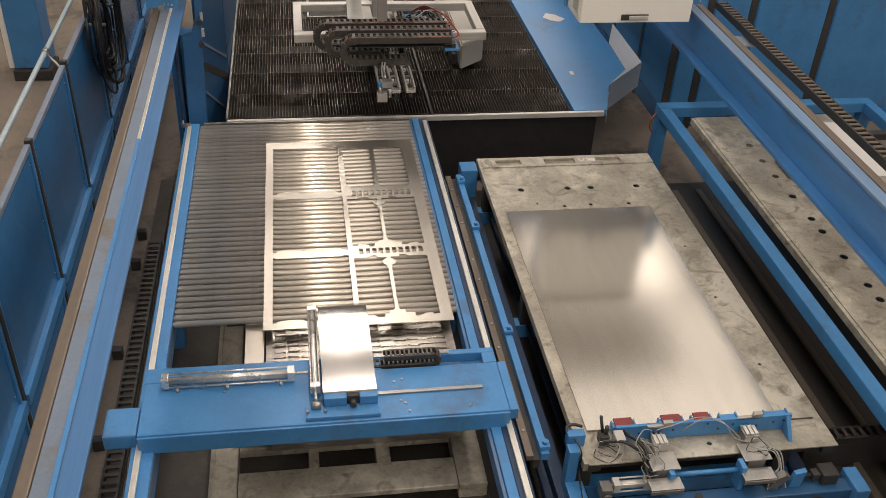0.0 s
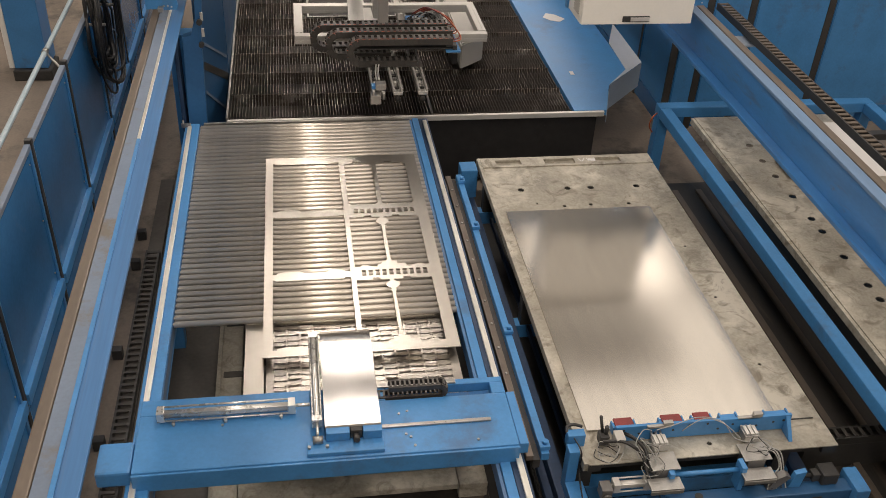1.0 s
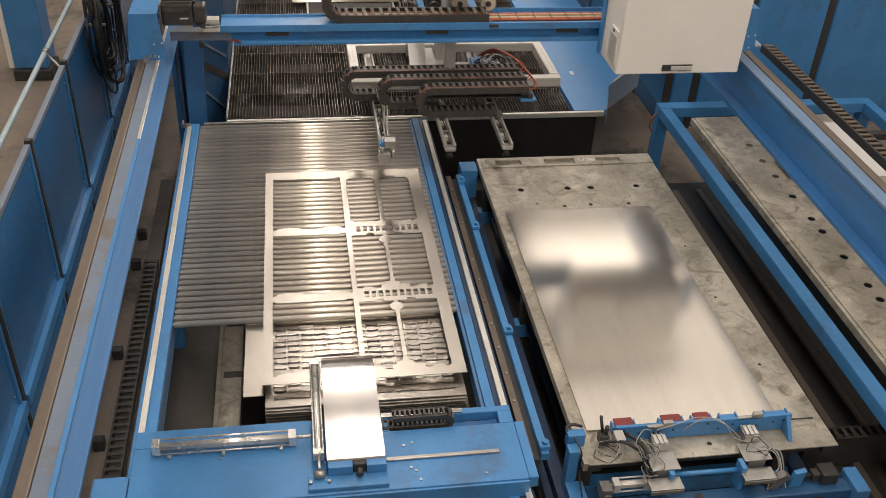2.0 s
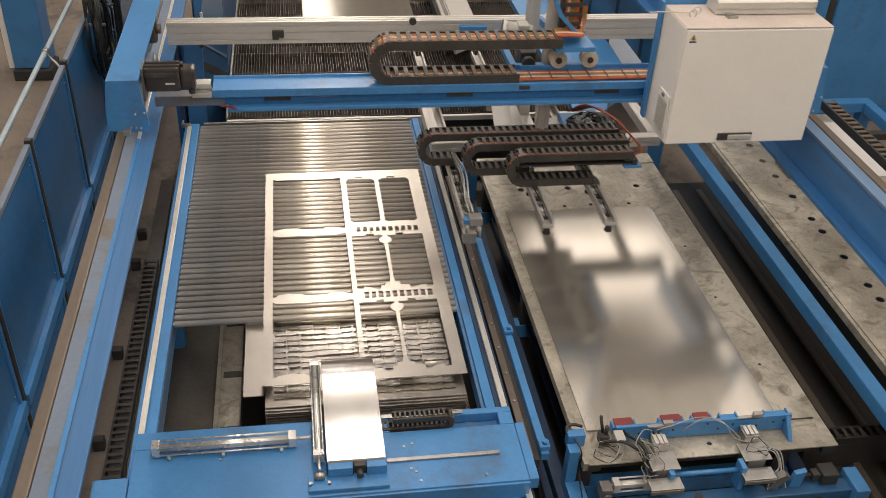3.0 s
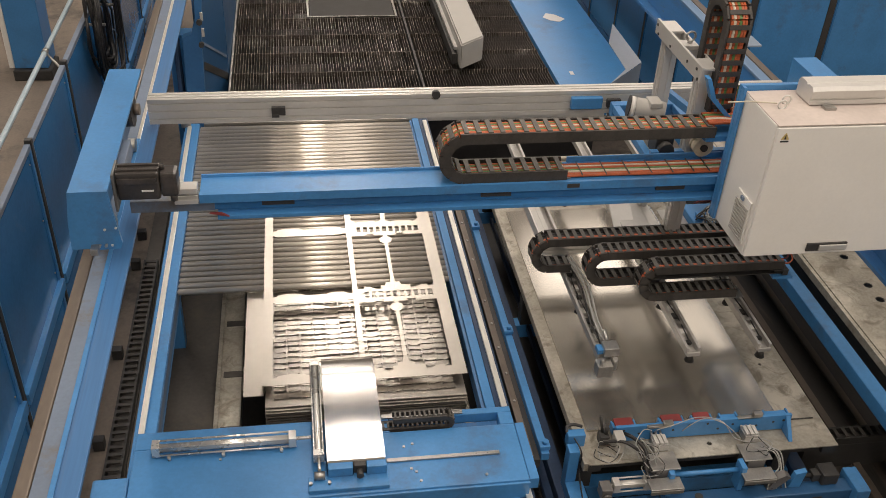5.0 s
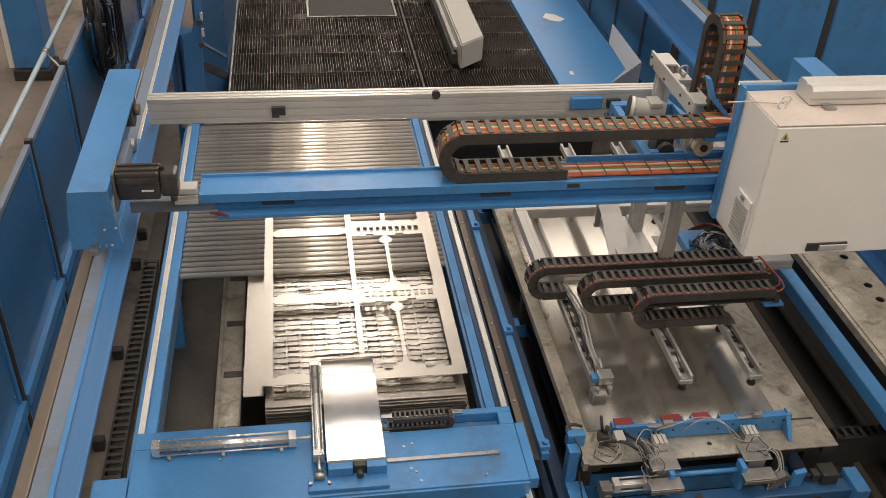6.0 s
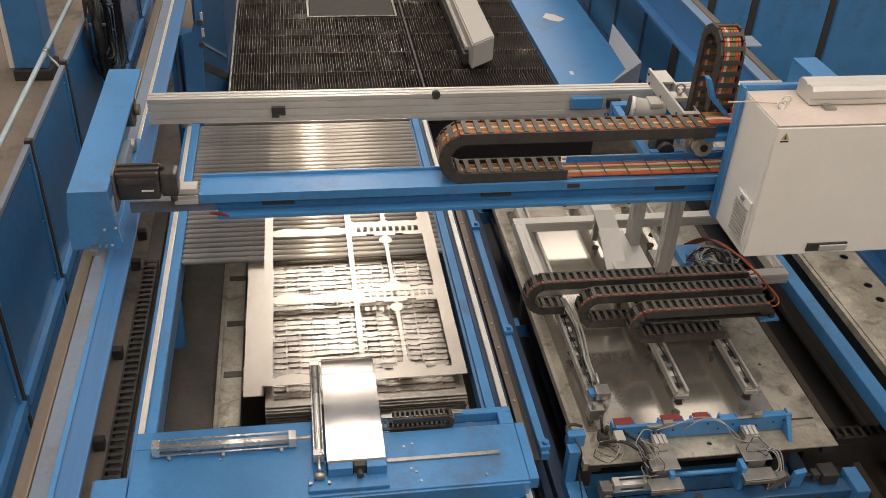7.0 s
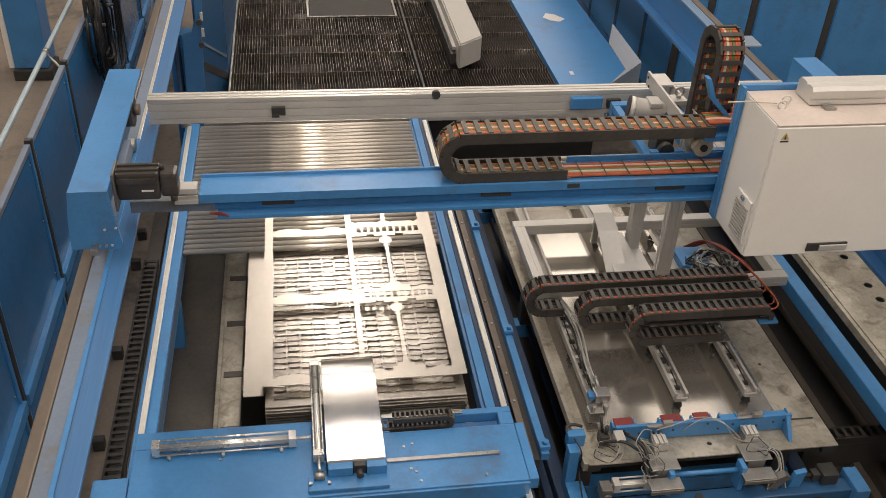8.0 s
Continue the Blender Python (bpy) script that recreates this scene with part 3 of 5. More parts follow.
def skeleton(bm, x0, y0, z, t=0.003):
    """A cut-out sheet: borders, ladder bars and slim webs with round heads."""
    W, L, xm = 1.555, 3.14, 1.10
    rows = [(0, 0.10), (0.985, 1.10), (1.985, 2.10), (3.0, L)]
    holes = []
    for i in range(3):
        a, c = rows[i][1], rows[i + 1][0]
        # wide window with wavy near and far edges
        holes.append([(0.075, a - 0.022), (0.105, a - 0.022), (0.115, a), (0.20, a + 0.016), (0.31, a + 0.012), (0.345, a - 0.010), (0.37, a - 0.014), (0.53, a - 0.012),
                      (0.56, a + 0.010), (0.67, a + 0.012), (0.71, a - 0.016), (0.745, a - 0.022), (0.745, c + 0.012), (0.70, c + 0.012), (0.68, c - 0.004), (0.10, c - 0.004), (0.09, c + 0.012), (0.075, c + 0.012)])
        lo, hi = (a + 0.05 if i else a + 0.01), c - 0.045
        if i == 2:
            # two panes with clipped corners
            for u0, u1 in ((0.80, 1.085), (1.128, 1.435)):
                holes.append([(u0 + 0.05, lo + 0.01), (u0 + 0.06, lo + 0.03), (u1 - 0.06, lo + 0.03), (u1 - 0.05, lo + 0.01), (u1, lo + 0.05), (u1, c - 0.06), (u1 - 0.03, c - 0.025), (u0 + 0.03, c - 0.025), (u0, c - 0.06), (u0, lo + 0.05)])
                holes.append([(u0 + 0.09, c - 0.012), (u0 + 0.17, c - 0.012), (u0 + 0.17, c + 0.012), (u0 + 0.09, c + 0.012)])
        else:
            r, hc = 0.058, hi - 0.075
            for s, u0 in ((-1, 0.79), (1, 1.45)):
                ring = [(xm + s * r * math.sin(q), hc - r * math.cos(q)) for q in [0.28 + k * 0.29 for k in range(10)]]
                near = [(u0, lo - 0.012), (u0 - s * 0.05, lo - 0.016), (u0 - s * 0.06, lo + 0.012), (u0 - s * 0.12, lo + 0.004), (u0 - s * 0.16, lo - 0.024), (u0 - s * 0.20, lo - 0.028), (u0 - s * 0.205, lo + 0.022), (xm + s * 0.07, lo + 0.026), (xm + s * 0.062, lo + 0.062), (xm + s * 0.026, lo + 0.066), (xm + s * 0.016, lo + 0.11)]
                far = [(xm + s * 0.016, hc - r - 0.035), (xm + s * 0.030, hc - r - 0.030), (xm + s * 0.030, hc - r - 0.018), (xm + s * 0.016, hc - r - 0.012)] + ring
                edge = [(xm + s * 0.022, hi), (xm + s * 0.10, hi), (xm + s * 0.10, hi + 0.030), (xm + s * 0.17, hi + 0.030), (xm + s * 0.17, hi + 0.004), (u0, hi + 0.004)]
                holes.append(near + far + edge)
        if i < 2:
            v0, v1 = rows[i + 1]
            for q in range(10):
                u = 0.845 + q * 0.060
                holes.append([(u, v0 + 0.020), (u + 0.037, v0 + 0.020), (u + 0.037, v1 - 0.012), (u, v1 - 0.012)])
    return cut_plate(bm, [(x0, y0), (x0 + W, y0), (x0 + W, y0 + L), (x0, y0 + L)], [[(x0 + u, y0 + v) for u, v in h] for h in holes], z, t)


def stack_sheet(bm, x0, x1, y0, y1, z, seed, t=0.003):
    """One sheet of the stack: rows of bone-shaped parts left between slim wavy gaps."""
    rg = random.Random(seed)
    cols, pitch = 13, 0.066
    xa, xb, ya = x0 + 0.055, x1 - 0.065, y0 + 0.05
    n = int((y1 - ya) / pitch)
    for b in ((x0, xa, y0, y1), (xb, x1, y0, y1), (xa, xb, y0, ya), (xa, xb, ya + n * pitch, y1)):
        box(bm, *b, z, z + t)
    w = (xb - xa) / cols
    for j in range(n):
        for i in range(cols):
            u0, u1, v0, v1 = xa + i * w, xa + (i + 1) * w, ya + j * pitch, ya + (j + 1) * pitch
            g = 0.007 + rg.uniform(-0.001, 0.002)
            low = v0 + 0.015 + rg.uniform(-0.004, 0.005)
            tall = rg.choice((0.022, 0.027, 0.030, 0.034, 0.040))
            skew = rg.uniform(-0.006, 0.006)
            m, q = (u0 + u1) / 2, 0.26 * w
            inner = [(u0 + g, low), (m - q, low + 0.007), (m, low + 0.009), (m + q, low + 0.006 + skew), (u1 - g, low + skew),
                     (u1 - g, low + tall + skew), (m + q, low + tall - 0.007 + skew), (m, low + tall - 0.009), (m - q, low + tall - 0.006), (u0 + g, low + tall)]
            outer = [(u0, v0), (m - q, v0), (m, v0), (m + q, v0), (u1, v0), (u1, v1), (m + q, v1), (m, v1), (m - q, v1), (u0, v1)]
            lift = rg.uniform(0.0, 0.004) if rg.random() < 0.2 else 0.0
            o = [bm.verts.new((u, v, z + t)) for u, v in outer]
            h = [bm.verts.new((u, v, z + t + lift + rg.uniform(-0.0009, 0.0009))) for u, v in inner]
            d = [bm.verts.new((u, v, z)) for u, v in inner]
            for k in range(10):
                e = (k + 1) % 10
                bm.faces.new((o[k], o[e], h[e], h[k]))
                bm.faces.new((h[k], h[e], d[e], d[k]))
    return bm


lower = thing("stack_pallet", "grey slatted pallet under the stack of cut sheets", "pallet", (0.25, 6.4, 0.0))
for x0, x1 in ((-0.79, -0.58), (1.07, 1.29), (-0.05, 0.03), (0.47, 0.58)):
    bm = B()
    box(bm, x0, x1, 4.93 if x0 in (-0.05, 0.47) else 4.72, 8.3, 0.20, 0.345, 0.008)
    part("runner", bm, M_PALLET, lower)
for y in (4.72, 5.2, 5.9, 6.7, 7.5):
    bm = B()
    box(bm, -0.575, 1.065, y, y + (0.28 if y < 5 else 0.2 if y < 5.5 else 0.3), 0.30, 0.352, 0.008)
    part("deck_board", bm, M_PALLET, lower)
for x in (-0.7, 1.2):
    for y in (4.8, 6.4, 8.0):
        bm = B()
        box(bm, x - 0.09, x + 0.09, y, y + 0.14, 0.006, 0.195, 0.006)
        part("block", bm, M_TAN, lower)
for y in (5.43, 6.08, 6.76, 7.45):
    bm = B()
    box(bm, -0.735, -0.575, y, y + 0.075, 0.346, 0.3485)
    part("groove_band", bm, M_PIT, lower, "rusty brown cross band")
bm = B()
box(bm, -0.79, -0.755, 4.72, 8.3, 0.346, 0.362, 0.003)
part("edge_lip", bm, M_PALLET, lower)
stack = thing("sheet_stack", "stack of bright cut-out steel sheets on the pallet", "sheets", (0.4, 6.6, 0.35))
for b in ((-0.33, 1.16, 5.20, 8.15, 0.35, 0.42), (-0.31, 1.15, 5.16, 8.1, 0.424, 0.55), (-0.335, 1.165, 5.13, 8.15, 0.554, 0.66)):
    part("thick_sheet", box(B(), *b, 0.004), M_STEEL, stack)
for k in range(9):
    o = random.Random(k).uniform(-0.012, 0.012)
    bm = B()
    box(bm, -0.345 + o, 1.16 + o, 5.12 + o, 8.2, 0.662 + k * 0.019, 0.670 + k * 0.019)
    part("sheet", bm, M_SKEL if k % 3 == 1 else M_STEEL, stack)
bm = B()
for k in range(3):
    stack_sheet(bm, -0.345, 1.165, 5.10 + 0.02 * k, 8.2, 0.845 + 0.013 * k, 30 + k)
part("top_lattice", bm, M_LATTICE, stack, "ragged cut lattice of the uppermost sheets")
bm = B()
box(bm, -0.51, -0.36, 5.27, 8.2, 0.872, 0.876)
part("offset_sheet", bm, M_SKEL, stack, "bright sheet edge sticking out sideways")

skel = thing("cut_sheet", "bright cut-out steel sheet skeleton held by the clamp", "sheet", (0.41, 6.8, 0.95))
bm = B()
skeleton(bm, -0.365, 5.29, 0.951)
part("lattice", bm, M_SKEL, skel)

# ---- clamp carriage that pulls the cut sheet ----
cc = thing("clamp_carriage", "blue cross carriage with pneumatic cylinders and a steel clamp plate", "carriage", (0.1, 4.4, 0.98))
bm = B()
box(bm, -1.19, 1.40, 4.08, 4.60, 0.985, 1.09, 0.014)
part("deck", bm, M_BLUE, cc)
bm = B()
box(bm, -1.19, 0.52, 4.603, 4.76, 1.0, 1.085, 0.008)
part("rear_deck", bm, M_BLUE, cc)
bm = B()
box(bm, 0.525, 1.40, 4.72, 4.775, 1.0, 1.085, 0.008)
box(bm, 1.30, 1.40, 4.603, 4.719, 1.0, 1.085, 0.006)
part("rear_bar", bm, M_BLUE, cc)
bm = B()
box(bm, 0.53, 1.29, 4.61, 4.71, 0.99, 1.01)
part("slot_tray", bm, M_BLUE_WORN, cc)
bm = B()
box(bm, -1.19, 1.40, 4.06, 4.078, 0.93, 1.08, 0.006)
part("front_skirt", bm, M_BLUE, cc)
bm = B()
box(bm, -1.43, -1.20, 4.12, 4.40, 0.93, 1.06, 0.02)
part("end_block", bm, M_BLUE, cc)
bm = B()
box(bm, 1.405, 1.47, 4.1, 4.62, 0.975, 1.07, 0.006)
part("end_shoe", bm, M_BLUE, cc)
bm = B()
top = [(4.25, 1.188), (4.256, 1.208), (4.27, 1.222), (4.30, 1.228), (4.95, 1.226), (5.04, 1.224), (5.12, 1.216), (5.20, 1.201), (5.27, 1.180), (5.32, 1.158)]
prism(bm, top + [(u + 0.006, v - 0.012) for u, v in reversed(top)], "x", 0.075, 0.455)
for f in bm.faces:
    f.smooth = len(f.verts) == 4 and abs(f.normal.x) < 0.5
for e in bm.edges:
    e.smooth = all(f.smooth for f in e.link_faces)
part("clamp_plate", bm, M_PLATE, cc, "polished steel clamp plate")
bm = B()
box(bm, -0.05, 0.47, 4.10, 4.22, 1.092, 1.125, 0.006)
box(bm, 0.08, 0.24, 4.20, 4.36, 1.127, 1.20, 0.006)
box(bm, 0.33, 0.46, 4.20, 4.36, 1.127, 1.20, 0.006)
part("clamp_base", bm, M_BLUE, cc)
bm = B()
box(bm, 0.245, 0.325, 4.22, 4.34, 1.128, 1.195, 0.004)
rod(bm, (0.285, 4.21, 1.16), (0.285, 4.16, 1.16), 0.022)
part("clamp_lock", bm, M_DARK, cc)
bm = B()
box(bm, 0.09, 0.44, 4.45, 5.28, 1.10, 1.17, 0.006)
part("jaw", bm, M_STEEL, cc)


def cylinder_unit(bm, p, q, r):
    """A pneumatic cylinder: barrel, end caps and tie rods."""
    p, q = Vector(p), Vector(q)
    d = (q - p).normalized()
    side = d.cross(Vector((0, 0, 1))).normalized()
    up = side.cross(d)
    rod(bm, p + d * 0.05, q - d * 0.05, r * 0.82, 16)
    for a in (p, q - d * 0.05):
        m = Matrix.Translation(a + d * 0.025) @ Matrix((d, side, up)).transposed().to_4x4()
        box(bm, -0.025, 0.025, -r * 1.15, r * 1.15, -r * 1.15, r * 1.15, 0.004, m)
    for s in (-1, 1):
        for u in (-1, 1):
            o = side * (s * r * 0.95) + up * (u * r * 0.95)
            rod(bm, p + o, q + o, r * 0.19, 8)
    rod(bm, q, q + d * 0.10, r * 0.35, 10)


bm = B()
cylinder_unit(bm, (-1.06, 4.545, 1.15), (-0.12, 4.545, 1.15), 0.036)
for x in (-0.95, -0.6, -0.22):
    rod(bm, (x, 4.49, 1.092), (x, 4.49, 1.12), 0.012, 8)
part("cross_cylinder", bm, M_CHROME, cc, "long silver pneumatic cylinder")
bm = B()
cylinder_unit(bm, (0.025, 5.26, 1.17), (0.025, 4.33, 1.17), 0.032)
part("clamp_cylinder", bm, M_CHROME, cc, "steel pneumatic cylinder")
bm = B()
rod(bm, (-0.01, 4.20, 1.15), (0.06, 4.20, 1.15), 0.028, 12)
for s in (-0.035, 0.085):
    rod(bm, (s, 4.15, 1.127), (s, 4.15, 1.145), 0.012, 8)
part("fork", bm, M_STEEL, cc)
bm = B()
box(bm, 0.47, 1.24, 4.315, 4.345, 1.092, 1.106, 0.003)
for k in range(9):
    rod(bm, (0.52 + k * 0.08, 4.33, 1.106), (0.52 + k * 0.08, 4.33, 1.110), 0.007, 6)
part("slide_rail", bm, M_STEEL, cc, "slim linear guide")
bm = B()
box(bm, 0.47, 1.05, 4.725, 4.765, 1.087, 1.10, 0.003)
part("rear_slide_rail", bm, M_STEEL, cc)
LINK_SMALL = link_mesh(0.07, 0.034, 0.04, 0)


def chain_pose(s, x_low, x_up, radius, length):
    """Pose on a lying energy chain, s metres from its lower end: lower run, bend, upper run."""
    xc = (x_low + x_up + math.pi * radius - length) / 2
    low = x_low - xc
    if s < low:
        return Matrix.Translation((x_low - s, 0, 0)) @ pose(0, 0, 0, 0, 180, 0)
    if s < low + math.pi * radius:
        a = (s - low) / radius
        return Matrix.Translation((xc - radius * math.sin(a), 0, radius - radius * math.cos(a))) @ pose(0, 0, 0, 0, 180 + math.degrees(a), 0)
    return Matrix.Translation((xc + s - low - math.pi * radius, 0, 2 * radius)) @ pose(0, 0, 0, 0, 360, 0)


bm = B()
box(bm, 0.47, 0.60, 4.61, 4.70, 1.012, 1.03)
sc = part("energy_chain", bm, M_DARK, cc, "small black energy chain")
for k in range(28):
    m = chain_pose(0.034 * k, 0.55, 0.50, 0.045, 0.95)
    mm = Matrix.Translation((1.03, 4.66, 1.075)) @ pose(0, 0, 0, 0, 0, 180) @ m
    piece("chain_link", LINK_SMALL, sc, Matrix.Translation(-BASE[cc.name]) @ mm)
for (x, y) in ((0.60, 4.45), (0.66, 4.47), (0.63, 4.25), (0.66, 4.22), (0.68, 4.14), (-0.62, 4.46), (1.12, 4.15)):
    bm = B()
    rod(bm, (x, y, 1.09), (x, y, 1.098), 0.010, 8)
    part("screw", bm, M_STEEL, cc)

# ---- raw sheet pallet on its cart ----
def holed_plate(bm, x0, x1, y0, y1, z0, z1, holes, seg=14):
    """A plate with round holes right through it."""
    loops = [[(x0, y0), (x1, y0), (x1, y1), (x0, y1)]]
    for cx, cy, r in holes:
        loops.append([(cx + r * math.cos(2 * math.pi * k / seg), cy + r * math.sin(2 * math.pi * k / seg)) for k in range(seg)])
    es = []
    for lp in loops:
        vs = [bm.verts.new((u, v, z0)) for u, v in lp]
        es += [bm.edges.new((vs[i], vs[(i + 1) % len(vs)])) for i in range(len(vs))]
    r = bmesh.ops.triangle_fill(bm, edges=es, use_beauty=True, use_dissolve=False)
    fs = [f for f in r["geom"] if isinstance(f, bmesh.types.BMFace)]
    ex = bmesh.ops.extrude_face_region(bm, geom=fs)
    bmesh.ops.translate(bm, verts=[v for v in ex["geom"] if isinstance(v, bmesh.types.BMVert)], vec=(0, 0, z1 - z0))
    bmesh.ops.recalc_face_normals(bm, faces=bm.faces[:])
    return bm


cart = thing("pallet_cart", "low blue cart carrying the raw sheet pallet, side beams dark with painted-in shade", "cart", (2.8, 6.6, 0.0))
# Side beams carry the shade under the pallet in their colour.
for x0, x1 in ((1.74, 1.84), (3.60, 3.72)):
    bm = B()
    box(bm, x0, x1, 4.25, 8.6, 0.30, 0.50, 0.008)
    part("side_beam", bm, M_BLUE_DARK_SHADE, cart)
for y in (4.5, 6.4, 8.3):
    bm = B()
    box(bm, 1.845, 3.595, y, y + 0.12, 0.32, 0.46, 0.006)
    part("cross_beam", bm, M_BLUE, cart)
    for x in (1.95, 3.5):
        bm = B()
        box(bm, x - 0.06, x + 0.06, y + 0.01, y + 0.11, 0.46, 0.745, 0.006)
        part("support", bm, M_DARK, cart)
for x in (1.79, 3.66):
    for y in (4.7, 8.1):
        bm = B()
        rod(bm, (x - 0.03, y, 0.12), (x + 0.03, y, 0.12), 0.114, 20)
        part("wheel", bm, M_STEEL, cart)
        bm = B()
        box(bm, x - 0.045, x + 0.045, y - 0.05, y + 0.05, 0.10, 0.30)
        part("wheel_fork", bm, M_DARK, cart)
for x in (1.79, 3.66):
    bm = B()
    box(bm, x - 0.025, x + 0.025, 2.5, 9.3, 0.004, 0.02)
    solid("floor_track", bm, M_STEEL, "worn steel floor track under the pallet cart", "track", "floor tracks", "structure")
for x in (4.46, 4.76):
    bm = B()
    box(bm, x, x + 0.07, 3.0, 9.3, 0.007, 0.03, 0.004)
    solid("floor_track", bm, M_TAN, "rusty brown floor rail beside the pallet cart", "track", "floor tracks", "structure")
# Channels between guide and pallet, the shade there put into their colour.
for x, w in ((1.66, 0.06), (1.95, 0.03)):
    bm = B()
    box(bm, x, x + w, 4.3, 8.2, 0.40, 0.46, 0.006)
    part("hose_channel", bm, M_BLUE_DARK_SHADE, cart)
bm = B()
box(bm, 1.68, 1.86, 8.55, 8.75, 0.50, 0.84, 0.01)
part("corner_stop", bm, M_BLUE, cart)

pal = thing("sheet_pallet", "scratched grey steel pallet with drilled holes", "pallet", (2.85, 6.6, 0.75))
bm = B()
holed_plate(bm, 1.925, 3.835, 4.385, 8.60, 0.820, 0.83, [(2.24, 8.14, 0.035), (2.74, 8.14, 0.035), (2.99, 8.14, 0.035), (3.49, 8.14, 0.035), (2.87, 4.50, 0.02), (3.62, 5.3, 0.016), (3.60, 6.2, 0.016), (3.61, 7.0, 0.016), (2.35, 7.86, 0.014), (2.62, 7.80, 0.022), (2.9, 7.81, 0.022), (3.3, 7.80, 0.022)])
part("deck", bm, M_PALLET, pal)
bm = B()
box(bm, 1.885, 1.922, 4.385, 8.80, 0.77, 0.845, 0.006)
part("side_rim", bm, M_PALLET, pal)
bm = B()
cut_plate(bm, [(1.925, 8.603), (3.835, 8.603), (3.835, 8.80), (1.925, 8.80)], [[(u, 8.645), (v, 8.645), (v, 8.745), (u, 8.745)] for u, v in ((2.08, 2.36), (2.62, 2.96), (3.20, 3.48))], 0.812, 0.030)
box(bm, 1.925, 3.835, 8.603, 8.80, 0.79, 0.811)
part("end_rim", bm, M_PALLET, pal, "rear rim with three shallow pockets")
bm = B()
for x0, x1 in ((1.925, 2.02), (3.72, 3.83)):
    box(bm, x0, x1, 4.39, 8.58, 0.752, 0.816)
for y in (4.42, 6.4, 7.9, 8.45):
    box(bm, 2.025, 3.715, y, y + 0.10, 0.752, 0.816)
part("underframe", bm, M_DARK, pal)
for k, (x, w, a) in enumerate(((3.02, 0.012, 20), (3.06, 0.012, -25), (3.11, 0.012, 10), (3.15, 0.05, 80), (3.19, 0.012, -5))):
    bm = B()
    box(bm, -w / 2, w / 2, -0.035, 0.035, 0, 0.0015, 0, pose(x, 8.70, 0.8425, 0, 0, a))
    part("chalk_stroke", bm, M_PAPER, pal)

raw = solid("raw_sheet", box(B(), 1.992, 3.49, 4.70, 7.705, 0.832, 0.850), M_SHEET, "plain satin steel sheet lying on the pallet", "sheet")

# end stop and clamp unit at the near end of the pallet
cu = thing("stop_unit", "blue sheet stop with red pads, valves and air tubes", "stop unit", (2.8, 4.5, 0.0))
bm = B()
box(bm, 2.16, 3.52, 4.575, 4.60, 0.842, 0.985, 0.004)
part("stop_bar", bm, M_BLUE, cu)
bm = B()
prism(bm, [(4.45, 0.835), (4.573, 0.835), (4.573, 0.98)], "x", 3.47, 3.50)
part("gusset", bm, M_BLUE, cu)
for x0, x1, red in ((2.15, 2.31, 1), (2.51, 2.68, 1), (2.76, 2.90, 1), (2.98, 3.10, 0), (3.33, 3.50, 0)):
    bm = B()
    box(bm, x0, x1, 4.603, 4.66, 0.88, 0.955, 0.004)
    box(bm, x0 - 0.004, x0 + 0.008, 4.603, 4.67, 0.90, 0.962)
    box(bm, x1 + 0.004, x1 + 0.014, 4.603, 4.67, 0.90, 0.965)
    tab = part("tab", bm, M_BLUE, cu)
    if red:
        bm = B()
        box(bm, x0 + 0.016, x1 - 0.004, 4.605, 4.685, 0.957, 0.972, 0.004)
        part("pad", bm, M_RED, tab, "red rubber pad")
for x in (2.22, 2.34, 2.46, 2.60, 2.72, 2.86, 2.95, 3.06, 3.25, 3.38, 3.46):
    bm = B()
    rod(bm, (x, 4.576, 0.93 + 0.03 * math.sin(40 * x)), (x, 4.572, 0.93 + 0.03 * math.sin(40 * x)), 0.010, 8)
    part("bolt", bm, M_DARK, cu)
for x, y in ((2.41, 4.43), (3.11, 4.45)):
    bm = B()
    box(bm, x, x + 0.11, y, y + 0.10, 0.864, 0.925, 0.006)
    valve = part("valve", bm, M_STEEL, cu, "machined valve block")
    for k in range(3):
        bm = B()
        box(bm, x + 0.008 + k * 0.034, x + 0.034 + k * 0.034, y + 0.006, y + 0.094, 0.927, 0.945, 0.003)
        part("valve_cap", bm, M_ALU, valve)
        bm = B()
        rod(bm, (x + 0.022 + k * 0.034, y + 0.105, 0.90), (x + 0.022 + k * 0.034, y + 0.15, 0.92), 0.010, 8)
        part("fitting", bm, M_STEEL, valve)
    bm = B()
    box(bm, x - 0.06, x + 0.15, y - 0.17, y - 0.005, 0.85, 0.862, 0.003)
    box(bm, x - 0.10, x + 0.14, y - 0.30, y - 0.19, 0.79, 0.805, 0.003)
    box(bm, x - 0.10, x + 0.14, y - 0.302, y - 0.29, 0.755, 0.788, 0.003)
    part("bracket", bm, M_STEEL, cu, "folded grey steel bracket")
    bm = B()
    box(bm, x - 0.03, x + 0.10, y - 0.17, y - 0.03, 0.72, 0.848)
    part("bracket_leg", bm, M_PLATED, cu)
    bm = B()
    box(bm, x - 0.02, x + 0.16, y + 0.125, y + 0.15, 0.97, 0.99, 0.003)
    box(bm, x + 0.10, x + 0.17, y + 0.12, y + 0.155, 0.992, 1.02, 0.003)
    part("manifold", bm, M_STEEL, cu)
random.seed(9)
